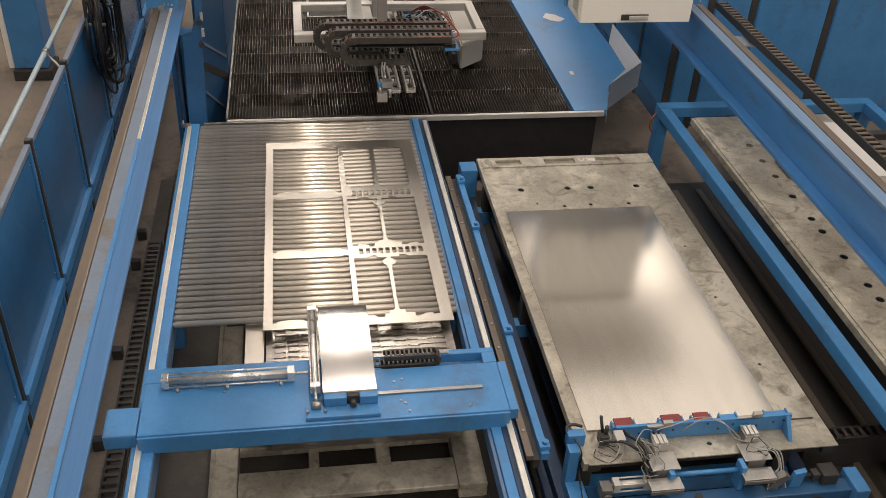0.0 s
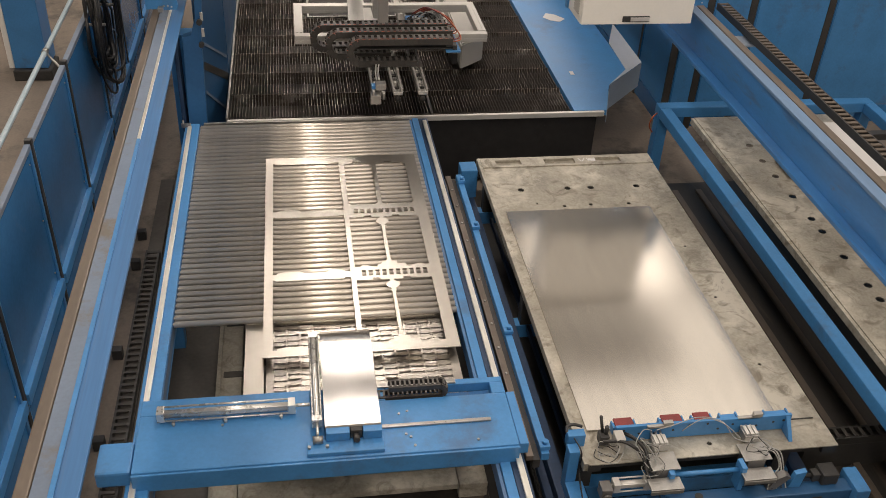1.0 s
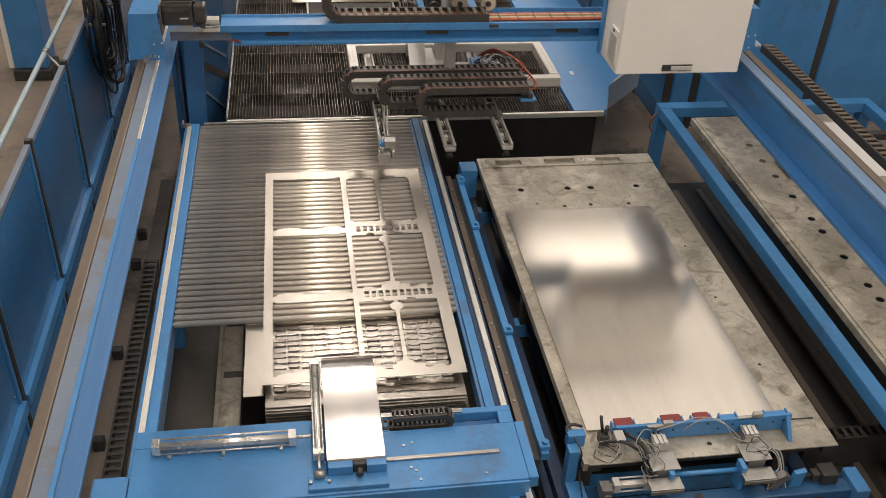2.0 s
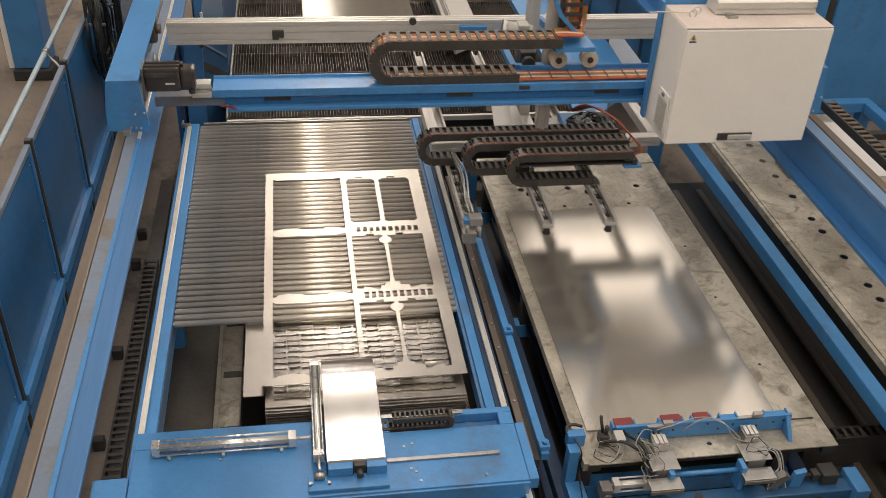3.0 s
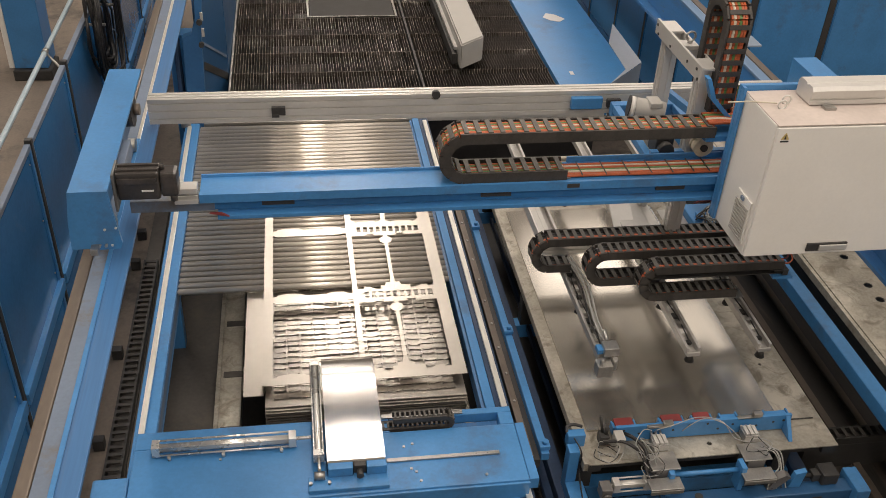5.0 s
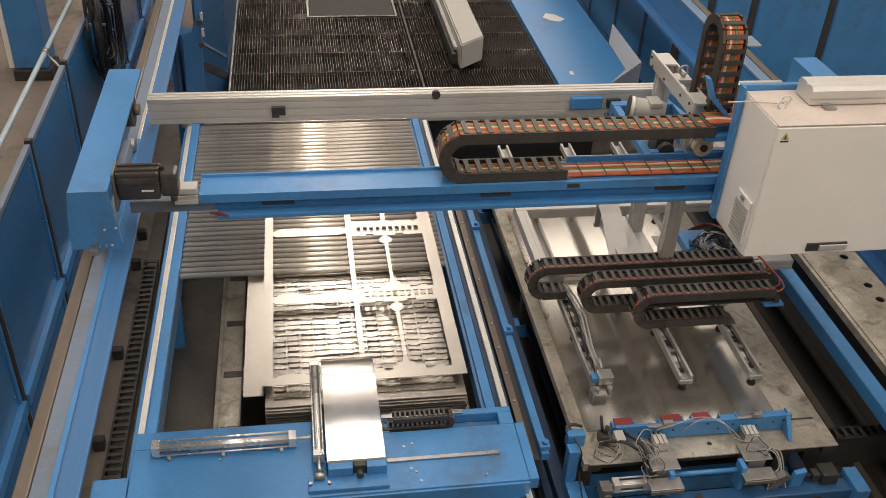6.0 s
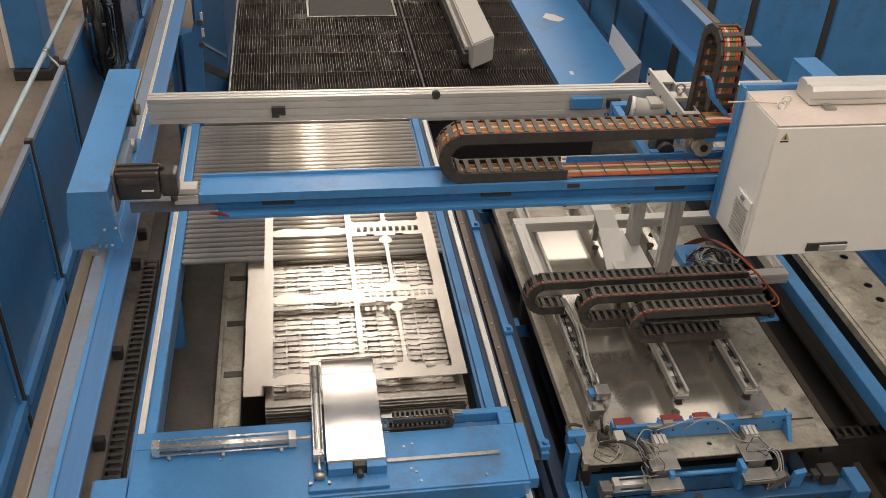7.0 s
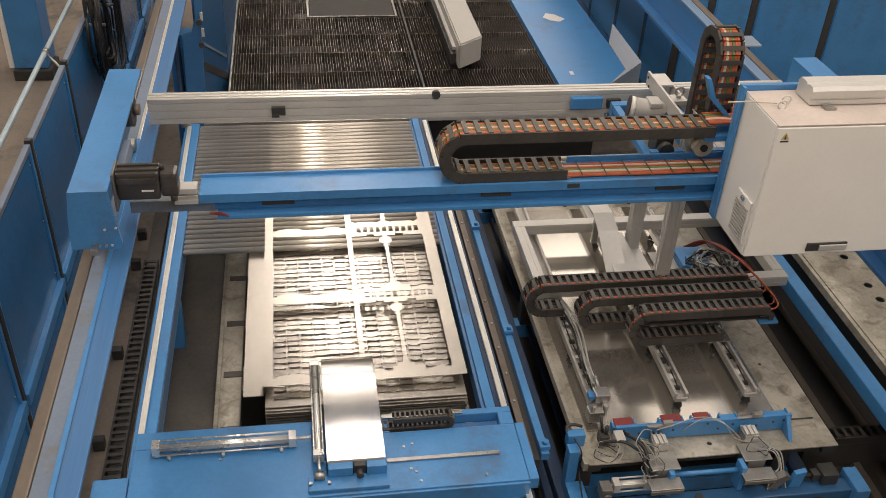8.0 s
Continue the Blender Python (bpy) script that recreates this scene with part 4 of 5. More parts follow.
for k, pts in enumerate((
        [(2.45, 4.53, 0.98), (2.55, 4.50, 1.05), (2.75, 4.53, 1.08), (2.92, 4.5, 1.05), (3.02, 4.45, 0.93), (3.12, 4.42, 0.90)],
        [(2.66, 4.55, 0.93), (2.70, 4.52, 1.02), (2.80, 4.53, 1.06), (2.93, 4.49, 1.04), (3.05, 4.42, 0.95)],
        [(2.42, 4.55, 0.96), (2.33, 4.50, 1.02), (2.26, 4.43, 0.95), (2.28, 4.36, 0.88)],
        [(2.38, 4.52, 0.9), (2.30, 4.45, 0.99), (2.36, 4.36, 0.95), (2.40, 4.30, 0.84)],
        [(2.0, 4.50, 0.86), (1.97, 4.42, 0.87), (2.06, 4.36, 0.87), (2.14, 4.42, 0.88), (2.08, 4.5, 0.89)],
        [(2.02, 4.46, 0.88), (2.0, 4.38, 0.89), (2.1, 4.34, 0.88), (2.18, 4.42, 0.90)],
        [(3.26, 4.42, 0.88), (3.33, 4.35, 0.84), (3.34, 4.25, 0.74), (3.28, 4.22, 0.66)],
        [(2.30, 4.30, 0.82), (2.36, 4.22, 0.75), (2.42, 4.16, 0.66), (2.46, 4.15, 0.55)])):
    bm = B()
    hose(bm, pts, 0.0036, 6)
    part("air_tube", bm, M_CLEAR if k not in (4, 7) else M_HOSE, cu)
random.seed(31)
for k in range(22):
    c = Vector(((2.08, 4.45, 0.90), (2.34, 4.40, 0.92), (2.36, 4.30, 0.84), (3.18, 4.36, 0.90))[k % 4])
    a = random.uniform(0, 6.28)
    pts = [c + Vector((random.uniform(0.5, 1) * 0.10 * math.cos(a + 0.9 * t), random.uniform(0.5, 1) * 0.09 * math.sin(a + 0.9 * t), random.uniform(-0.03, 0.06))) for t in range(5)]
    bm = B()
    hose(bm, pts, 0.0028, 6)
    part("air_tube", bm, M_CLEAR if k % 3 else M_HOSE, cu)
bm = B()
hose(bm, [(2.2, 4.62, 0.9), (2.27, 4.5, 0.95), (2.34, 4.42, 0.9), (2.36, 4.3, 0.8)], 0.014, 8)
hose(bm, [(2.05, 4.5, 0.93), (2.18, 4.45, 0.97), (2.3, 4.38, 0.9), (2.33, 4.25, 0.78)], 0.012, 8)
part("dark_hose", bm, M_HOSE, cu)
bm = B()
box(bm, 2.13, 2.20, 4.46, 4.56, 0.842, 0.98, 0.005)
part("sensor_block", bm, M_GREY, cu)
bm = B()
box(bm, 2.04, 2.11, 4.54, 4.62, 0.852, 0.93, 0.005)
rod(bm, (2.07, 4.60, 0.93), (2.05, 4.63, 1.06), 0.012, 8)
rod(bm, (2.09, 4.58, 0.93), (2.09, 4.58, 1.0), 0.016, 8)
part("switch", bm, M_DARK, cu)
bm = B()
rod(bm, (2.50, 4.27, 0.79), (3.02, 4.27, 0.79), 0.018, 14)
part("round_bar", bm, M_BLUE, cu)
for x in (2.49, 3.03):
    bm = B()
    box(bm, x - 0.02, x + 0.02, 4.22, 4.32, 0.62, 0.85, 0.006)
    part("bar_mount", bm, M_BLUE, cu)
# Beam low under the stop unit: its shade is put into the blue.
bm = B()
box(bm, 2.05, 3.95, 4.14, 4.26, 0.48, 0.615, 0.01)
part("lower_beam", bm, M_BLUE_DEEP_SHADE, cu)
bm = B()
box(bm, 3.88, 3.99, 4.08, 4.32, 0.42, 0.66, 0.012)
part("end_plate", bm, M_BLUE, cu)
bm = B()
cylinder_unit(bm, (2.36, 4.28, 0.72), (2.08, 4.28, 0.72), 0.035)
part("air_cylinder", bm, M_ALU, cu, "silver pneumatic cylinder")
bm = B()
box(bm, 3.66, 3.79, 4.20, 4.33, 0.617, 0.72, 0.012)
box(bm, 3.60, 3.658, 4.23, 4.30, 0.63, 0.70, 0.008)
rod(bm, (3.60, 4.265, 0.665), (3.50, 4.265, 0.675), 0.018, 10)
part("actuator", bm, M_DARK, cu)
bm = B()
prism(bm, [(3.24, 0.62), (3.30, 0.62), (3.40, 0.73), (3.36, 0.76), (3.28, 0.72)], "y", 4.2, 4.26)
part("lever", bm, M_PLATED, cu)
bm = B()
prism(bm, [(3.41, 0.617), (3.50, 0.617), (3.52, 0.77), (3.44, 0.75)], "y", 4.21, 4.25)
part("pivot_bracket", bm, M_BLUE, cu)
for k in range(5):
    bm = B()
    o = 0.012 * k
    hose(bm, [(3.20 + o, 4.40, 0.86), (3.31 + o, 4.36, 0.84), (3.34 + o, 4.29, 0.76 - o), (3.28 + o * 2, 4.25, 0.70), (3.24 + o * 3, 4.20, 0.63)], 0.005, 6)
    part("air_tube", bm, M_HOSE if k % 2 else M_CLEAR, cu)
for x in (2.62, 2.80, 2.96, 3.58):
    bm = B()
    box(bm, x, x + 0.07, 4.133, 4.139, 0.53, 0.575, 0.002)
    part("cover_cap", bm, M_DARK, cu)
bm = B()
rod(bm, (2.72, 4.20, 0.616), (2.72, 4.20, 0.622), 0.03, 14)
part("access_hole_cap", bm, M_DARK, cu)
bm = B()
box(bm, 1.98, 2.06, 4.20, 4.30, 0.66, 0.76, 0.008)
rod(bm, (2.02, 4.195, 0.70), (2.02, 4.18, 0.70), 0.028, 14)
part("cylinder_mount", bm, M_PLATED, cu)
for x in (2.2, 3.8):
    bm = B()
    box(bm, x - 0.05, x + 0.05, 4.15, 4.25, 0.006, 0.48)
    part("foot", bm, M_BLUE, cu)
bm = B()
box(bm, 1.80, 1.93, 4.55, 4.62, 0.846, 0.96, 0.006)
box(bm, 1.79, 1.87, 4.45, 4.54, 0.25, 0.90, 0.006)
box(bm, 1.79, 1.92, 4.20, 4.448, 0.02, 0.60, 0.006)
part("corner_post", bm, M_BLUE, cu)
bm = B()
hose(bm, [(1.80, 4.60, 0.95), (1.81, 4.635, 0.975), (1.86, 4.64, 0.985), (1.92, 4.635, 0.965)], 0.012, 8)
hose(bm, [(1.84, 4.54, 0.95), (1.875, 4.44, 0.90), (1.88, 4.43, 0.70), (1.87, 4.19, 0.55), (1.86, 4.19, 0.30)], 0.006, 6)
part("corner_cable", bm, M_HOSE, cu)

bm = B()
rod(bm, (3.52, 4.66, 0.846), (3.76, 4.66, 0.846), 0.006, 8)
part("feeler_rod", bm, M_DARK, cu)
kc = thing("cart_chain", "black energy chain lying beside the pallet cart", "energy chain", (4.5, 4.95, 0.0))
bm = B()
box(bm, 3.98, 5.02, 4.88, 5.02, 0.006, 0.26)
part("tray", bm, M_DARK, kc)
for k in range(13):
    piece("chain_link", LINK_FLOOR, kc, pose(-0.46 + 0.075 * k, 0, 0.295))

# ---- storage rack on the right ----
rack = thing("storage_rack", "blue steel rack with a spare drilled pallet", "rack", (5.6, 7, 0))
for x in (4.29, 6.95):
    bm = B()
    box(bm, x, x + 0.13, 3.2, 9.72, 0.80, 0.93, 0.012)
    part("long_beam", bm, M_BLUE, rack)
bm = B()
box(bm, 4.29, 7.08, 9.725, 9.88, 0.80, 0.93, 0.012)
part("end_beam", bm, M_BLUE, rack)
for x in (4.29, 6.95):
    for y in (3.4, 9.73):
        bm = B()
        box(bm, x, x + 0.14, y, y + 0.14, 0.0, 0.798, 0.008)
        part("leg", bm, M_BLUE, rack)
bm = B()
hose(bm, [(4.27, 9.75, 0.85), (4.2, 9.7, 0.82), (4.19, 9.72, 0.7), (4.25, 9.74, 0.6)], 0.009, 6)
part("loose_cable", bm, M_ORANGE, rack)
pal2 = thing("spare_pallet", "scratched grey pallet plate with a row of drilled holes", "pallet", (5.5, 7, 0.9))
bm = B()
holed_plate(bm, 4.60, 6.55, 3.6, 9.42, 0.940, 0.95, [(4.98, y, 0.04) for y in (5.45, 5.89, 6.10, 6.54, 6.97, 7.20, 7.62, 8.03, 8.36, 8.71)])
part("deck", bm, M_PALLET, pal2)
bm = B()
box(bm, 4.56, 4.597, 3.6, 9.42, 0.87, 0.945, 0.006)
part("side_rim", bm, M_PALLET, pal2)
for y in (5.0, 8.9):
    bm = B()
    box(bm, 4.61, 6.95, y, y + 0.1, 0.86, 0.938)
    part("bearer", bm, M_DARK, pal2)
bm = B()
box(bm, 5.12, 5.16, 7.95, 8.35, 0.952, 1.02, 0.005)
part("locating_bar", bm, M_STEEL, pal2)
bm = B()
box(bm, 6.10, 6.48, 7.95, 9.20, 0.952, 0.955)
solid("instruction_sheet", bm, M_PAPER, "white printed sheet lying on the spare pallet", "paper")


# ---- fence panels behind the rack ----
def wall_panel(p, q, tall=2.7):
    """A blue panel between two points on the floor, with a black post at the first."""
    p, q = Vector((*p, 0)), Vector((*q, 0))
    d = (q - p).normalized()
    m = Matrix.Translation(p) @ Matrix((d, Vector((0, 0, 1)).cross(d), Vector((0, 0, 1)))).transposed().to_4x4()
    n = (q - p).length
    f = thing("safety_fence", "tall blue sheet-metal enclosure panel with black post gap", "fence", p, "enclosure panels")
    for nm, dims, mat in (("post", (-0.045, 0.045, -0.02, 0.02, 0.0, tall), M_DARK), ("panel", (0.05, n - 0.05, -0.015, 0.015, 0.30, tall), M_BLUE),
                          ("kick_panel", (0.05, n - 0.05, -0.010, 0.010, 0.03, 0.285), M_PANEL), ("edge_fold", (0.05, 0.075, -0.030, -0.016, 0.31, tall), M_PANEL)):
        b = B()
        box(b, *dims, 0.004, m)
        part(nm, b, mat, f)


pts = [(4.87, 16.0), (4.87, 14.6), (4.87, 13.3), (4.87, 12.1), (4.87, 10.95), (5.24, 10.95), (5.82, 10.95), (6.90, 10.95), (8.3, 10.95), (9.7, 10.95), (11.1, 10.95)]
for p, q in zip(pts, pts[1:]):
    wall_panel(p, q)

# ---- moving gantry ----
gan = thing("gantry", "blue and aluminium portal gantry with a white control cabinet", "gantry", (1.5, 6.1, 2.2))
for x0, x1 in ((-1.445, -1.16), (4.24, 4.50)):
    xi = x1 - 0.045
    bm = B()
    prism(bm, [(x0, 2.720), (xi, 2.720), (xi, 2.700), (x0 + 0.012, 2.700), (x0 + 0.012, 2.36), (x0, 2.36)], "y", 5.262, 7.08)
    part("end_casing", bm, M_BLUE, gan)
    bm = B()
    prism(bm, [(x0 - 0.03, 2.50), (x0, 2.722), (xi, 2.722), (xi + 0.012, 2.56), (x1 - 0.005, 2.33), (x1 - 0.02, 2.29), (x1 - 0.16, 2.285), (x1 - 0.165, 2.295), (x0 - 0.04, 2.295)], "y", 5.235, 5.26)
    part("front_cover", bm, M_BLUE, gan, "folded blue front cover")
    # Plate inside the casing, with the shade there put into its colour.
    bm = B()
    box(bm, x0 + 0.10, x0 + 0.13, 5.60, 6.95, 2.31, 2.695, 0.004)
    part("bearing_plate", bm, M_BLUE_DEEP_SHADE, gan)
    bm = B()
    rod(bm, (x0 + 0.135, 6.74, 2.54), (x0 + 0.20, 6.74, 2.54), 0.13, 24)
    drum = part("pulley", bm, M_DARK, gan, "black toothed pulley")
    bm = B()
    rod(bm, (x0 + 0.201, 6.74, 2.54), (x0 + 0.245, 6.74, 2.54), 0.045, 16)
    part("hub", bm, M_TAN, drum)
    bm = B()
    box(bm, x0 + 0.14, x0 + 0.20, 6.0, 6.45, 2.32, 2.44, 0.006)
    part("bearing_block", bm, M_GREYBLUE, gan)
    for zz, xx in ((2.44, x1 - 0.10), (2.32, x1 - 0.07), (2.45, x1 - 0.03)):
        bm = B()
        rod(bm, (xx, 5.234, zz), (xx, 5.229, zz), 0.009, 8)
        part("screw", bm, M_ALU, gan)
    for y in (5.6, 6.7):
        bm = B()
        rod(bm, ((x0 + x1) / 2 - 0.04, y, 2.255), ((x0 + x1) / 2 + 0.04, y, 2.255), 0.052, 16)
        part("running_wheel", bm, M_STEEL, gan)
bm = B()
box(bm, -1.36, -1.31, 5.17, 5.24, 2.285, 2.33, 0.004)
for x in (-1.30, -1.26):
    rod(bm, (x, 5.21, 2.34), (x, 5.19, 2.34), 0.010, 8)
part("wiper", bm, M_STEEL, gan)
bm = B()
box(bm, -1.205, -1.188, 5.39, 5.60, 2.47, 2.745, 0.006)
part("motor_flange", bm, M_PLATED, gan)
bm = B()
box(bm, -1.183, -0.915, 5.42, 5.57, 2.535, 2.735, 0.018)
box(bm, -1.18, -0.92, 5.45, 5.475, 2.73, 2.748, 0.004)
box(bm, -1.18, -0.92, 5.515, 5.54, 2.73, 2.748, 0.004)
box(bm, -1.18, -0.93, 5.408, 5.422, 2.66, 2.70, 0.004)
box(bm, -0.913, -0.80, 5.43, 5.56, 2.545, 2.72, 0.024)
rod(bm, (-0.90, 5.50, 2.72), (-0.90, 5.50, 2.755), 0.016, 10)
rod(bm, (-0.84, 5.47, 2.545), (-0.84, 5.47, 2.50), 0.024, 12)
part("motor", bm, M_MOTOR, gan, "black servo motor")
bm = B()
box(bm, -1.03, -0.955, 5.414, 5.419, 2.60, 2.612)
part("motor_label", bm, M_PAPER, gan)
bm = B()
box(bm, -0.848, -0.695, 5.50, 5.60, 2.52, 2.56, 0.004)
box(bm, -0.848, -0.695, 5.50, 5.60, 2.44, 2.475, 0.004)
part("coupling", bm, M_ALU, gan)
bm = B()
rod(bm, (-0.85, 5.55, 2.50), (-0.69, 5.55, 2.50), 0.018)
part("drive_shaft", bm, M_STEEL, gan)
# front beam: a tray on a recessed web with a lower flange
bm = B()
prism(bm, [(5.54, 2.42), (5.54, 2.485), (5.565, 2.485), (5.585, 2.47), (5.795, 2.47), (5.80, 2.49), (5.815, 2.49), (5.815, 2.42)], "x", -0.69, 3.12)
part("front_beam", bm, M_BLUE, gan)
bm = B()
box(bm, -0.60, 3.12, 5.60, 5.78, 2.33, 2.418)
part("front_web", bm, M_PANEL, gan)
bm = B()
box(bm, -0.58, 3.12, 5.52, 5.79, 2.295, 2.328, 0.006)
part("front_lower_flange", bm, M_BLUE, gan)
bm = B()
box(bm, 1.92, 3.12, 5.817, 5.83, 2.44, 2.53, 0.004)
part("tray_wall", bm, M_BLUE, gan)
bm = B()
box(bm, -1.16, -0.60, 5.62, 5.74, 2.31, 2.40, 0.006)
part("lower_stub", bm, M_GREYBLUE, gan)
bm = B()
prism(bm, [(-0.63, 2.36), (-0.50, 2.33), (-0.55, 2.36)], "y", 5.50, 5.519)
part("red_marker", bm, M_RED, gan)
for x in (-0.28, 1.25, 2.55):
    bm = B()
    box(bm, x, x + 0.22, 5.585, 5.599, 2.36, 2.40)
    part("web_slot", bm, M_DARK, gan)
bm = B()
box(bm, 1.86, 1.95, 5.532, 5.539, 2.44, 2.47)
part("edge_clip", bm, M_DARK, gan)
for k, (m, y) in enumerate(((M_ORANGE, 5.62), (M_ORANGE, 5.645), (M_CREAM, 5.67), (M_GREEN, 5.695), (M_ORANGE, 5.72), (M_CREAM, 5.745), (M_ORANGE, 5.77))):
    bm = B()
    hose(bm, [(1.84, y, 2.487), (2.2, y + 0.004 * (-1) ** k, 2.486), (2.6, y - 0.003, 2.487), (3.11, y, 2.486)], 0.0125, 6)
    part("tray_cable", bm, m, gan)
for x in (1.98, 2.16, 2.33, 2.50, 2.66, 2.82, 2.94):
    bm = B()
    box(bm, x, x + 0.008, 5.60, 5.79, 2.499, 2.503)
    part("cable_tie", bm, M_DARK, gan)
# rear beam: grooved aluminium profile
prof = [(7.03, 2.26), (7.03, 2.295), (7.04, 2.298), (7.04, 2.308), (7.03, 2.311), (7.03, 2.365), (7.04, 2.368), (7.04, 2.376), (7.03, 2.379), (7.03, 2.43),
        (7.04, 2.433), (7.04, 2.441), (7.03, 2.444), (7.03, 2.475), (7.06, 2.475), (7.063, 2.465), (7.075, 2.465), (7.078, 2.475), (7.11, 2.475), (7.113, 2.465), (7.125, 2.465), (7.128, 2.475), (7.16, 2.475), (7.16, 2.26)]
bm = B()
prism(bm, prof, "x", -1.19, 4.23)
part("rear_beam", bm, M_ALU, gan, "grooved aluminium profile beam")
bm = B()
box(bm, -0.22, -0.11, 6.995, 7.028, 2.33, 2.40, 0.003)
box(bm, -0.22, -0.16, 6.985, 6.994, 2.315, 2.34, 0.003)
part("limit_switch", bm, M_DARK, gan)
bm = B()
rod(bm, (1.125, 7.01, 2.47), (1.125, 7.05, 2.47), 0.035, 14)
part("stop_knob", bm, M_DARK, gan)
bm = B()
box(bm, 2.60, 2.72, 6.99, 7.028, 2.33, 2.40, 0.003)
part("limit_switch", bm, M_DARK, gan)
# control cabinet
bm = B()
box(bm, 2.985, 4.215, 4.955, 5.46, 2.195, 3.20, 0.010)
cabinet = part("control_cabinet", bm, M_WHITE, gan, "off-white enamelled control cabinet")
bm = B()
box(bm, 2.990, 4.210, 4.932, 4.953, 2.20, 3.19, 0.006)
part("cabinet_door", bm, M_WHITE, cabinet)
bm = B()
box(bm, 2.99, 4.21, 4.94, 5.452, 3.197, 3.206, 0.003)
part("cabinet_roof", bm, M_DUSTY, cabinet, "dusty beige roof of the cabinet")
bm = B()
box(bm, 3.435, 3.735, 4.918, 4.931, 2.228, 2.292, 0.004)
part("handle_recess", bm, M_DARK, cabinet)
bm = B()
box(bm, 3.52, 3.73, 4.902, 4.917, 2.240, 2.282, 0.006)
part("handle", bm, M_ALU, cabinet, "silver cabinet handle")
bm = B()
box(bm, 2.972, 2.984, 4.985, 5.20, 2.27, 2.60, 0.004)
vent = part("vent", bm, M_WHITE, cabinet, "louvred vent grille")
for k in range(10):
    bm = B()
    box(bm, 2.962, 2.971, 5.0, 5.185, 2.29 + k * 0.026, 2.304 + k * 0.026)
    part("louvre", bm, M_GREY, cabinet)
bm = B()
box(bm, 2.958, 2.971, 5.08, 5.12, 2.562, 2.588, 0.002)
part("vent_badge", bm, M_GREYBLUE, cabinet)
bm = B()
prism(bm, [(3.022, 3.112), (3.078, 3.112), (3.05, 3.160)], "y", 4.929, 4.9315)
part("warning_sign", bm, M_YELLOW, cabinet, "yellow warning triangle")
bm = B()
prism(bm, [(3.043, 3.115), (3.057, 3.115), (3.050, 3.148)], "y", 4.926, 4.9285)
box(bm, 3.022, 3.078, 4.929, 4.9315, 3.092, 3.103)
part("warning_mark", bm, M_DARK, cabinet)
bm = B()
box(bm, 2.958, 4.23, 5.465, 5.50, 2.20, 3.24, 0.004)
box(bm, 2.958, 2.980, 5.42, 5.462, 2.20, 3.24, 0.002)
part("mounting_plate", bm, M_BLUE, gan)
bm = B()
prism(bm, [(5.20, 3.215), (5.20, 3.245), (5.212, 3.248), (5.212, 3.258), (5.20, 3.262), (5.20, 3.31), (5.22, 3.335), (5.27, 3.335), (5.275, 3.325), (5.29, 3.325), (5.295, 3.335), (5.38, 3.335), (5.40, 3.31), (5.40, 3.215)], "x", 3.32, 4.17)
part("top_profile", bm, M_ALU, cabinet, "extruded profile on the cabinet roof")
bm = B()
box(bm, 3.40, 3.48, 5.13, 5.19, 3.202, 3.225, 0.004)
part("profile_foot", bm, M_STEEL, cabinet)
for x, y in ((3.12, 5.18), (3.18, 5.25), (4.15, 5.25)):
    bm = B()
    hose(bm, [(x + 0.03 * math.cos(a), y, 3.232 + 0.03 * math.sin(a)) for a in [k * math.pi / 5 for k in range(11)]], 0.006, 6)
    part("lifting_eye", bm, M_ALU, cabinet)
bm = B()
hose(bm, [(2.80, 5.30, 3.20), (2.95, 5.27, 3.215), (3.10, 5.22, 3.225)], 0.005, 6)
part("tie_string", bm, M_CREAM, cabinet)

# lying energy chain on the gantry tray
LINK_BIG = link_mesh(0.20, 0.083, 0.080, 8)
G_R, G_LEN, G_LOW, G_Y, G_Z = 0.155, 3.0, 1.86, 5.685, 2.515
bm = B()
box(bm, 1.80, 1.90, 5.60, 5.78, 2.472, 2.484)
gchain = part("energy_chain", bm, M_STEEL, gan, "black energy chain with orange and green cables")
N_G = int(G_LEN / 0.083)
G_LINKS = [piece("chain_link", LINK_BIG, gchain, Matrix()) for k in range(N_G)]

# ---- trolley on the gantry ----
tro = thing("lift_trolley", "blue trolley with motor, white rollers and a hanging energy chain", "trolley", (2.9, 6.3, 2.4))
bm = B()
box(bm, 2.60, 3.20, 5.90, 5.95, 2.38, 2.50, 0.006)
box(bm, 2.60, 3.20, 6.85, 6.93, 2.30, 2.42, 0.006)
box(bm, 2.60, 2.66, 5.953, 6.847, 2.36, 2.42, 0.006)
box(bm, 3.12, 3.20, 5.953, 6.847, 2.36, 2.42, 0.006)
part("frame", bm, M_BLUE, tro)
for x in (2.957, 3.24):
    bm = B()
    rod(bm, (x, 5.80, 2.58), (x, 5.86, 2.58), 0.075, 24)
    rod(bm, (x, 5.861, 2.58), (x, 5.875, 2.58), 0.066, 24)
    rod(bm, (x, 5.875, 2.58), (x, 5.898, 2.58), 0.075, 24)
    w = part("roller", bm, M_CREAM, tro, "cream plastic guide roller")
    bm = B()
    rod(bm, (x, 5.785, 2.58), (x, 5.799, 2.58), 0.028, 12)
    part("hub", bm, M_DARK, w)
bm = B()
rod(bm, (2.615, 6.42, 2.62), (2.84, 6.36, 2.60), 0.078, 24)
box(bm, 2.70, 2.80, 6.30, 6.44, 2.66, 2.70, 0.008)
mot = part("motor", bm, M_GREY, tro, "grey drive motor")
bm = B()
rod(bm, (2.575, 6.43, 2.623), (2.613, 6.42, 2.62), 0.080, 24)
part("motor_cap", bm, M_WHITE, mot, "white ribbed motor cap")
bm = B()
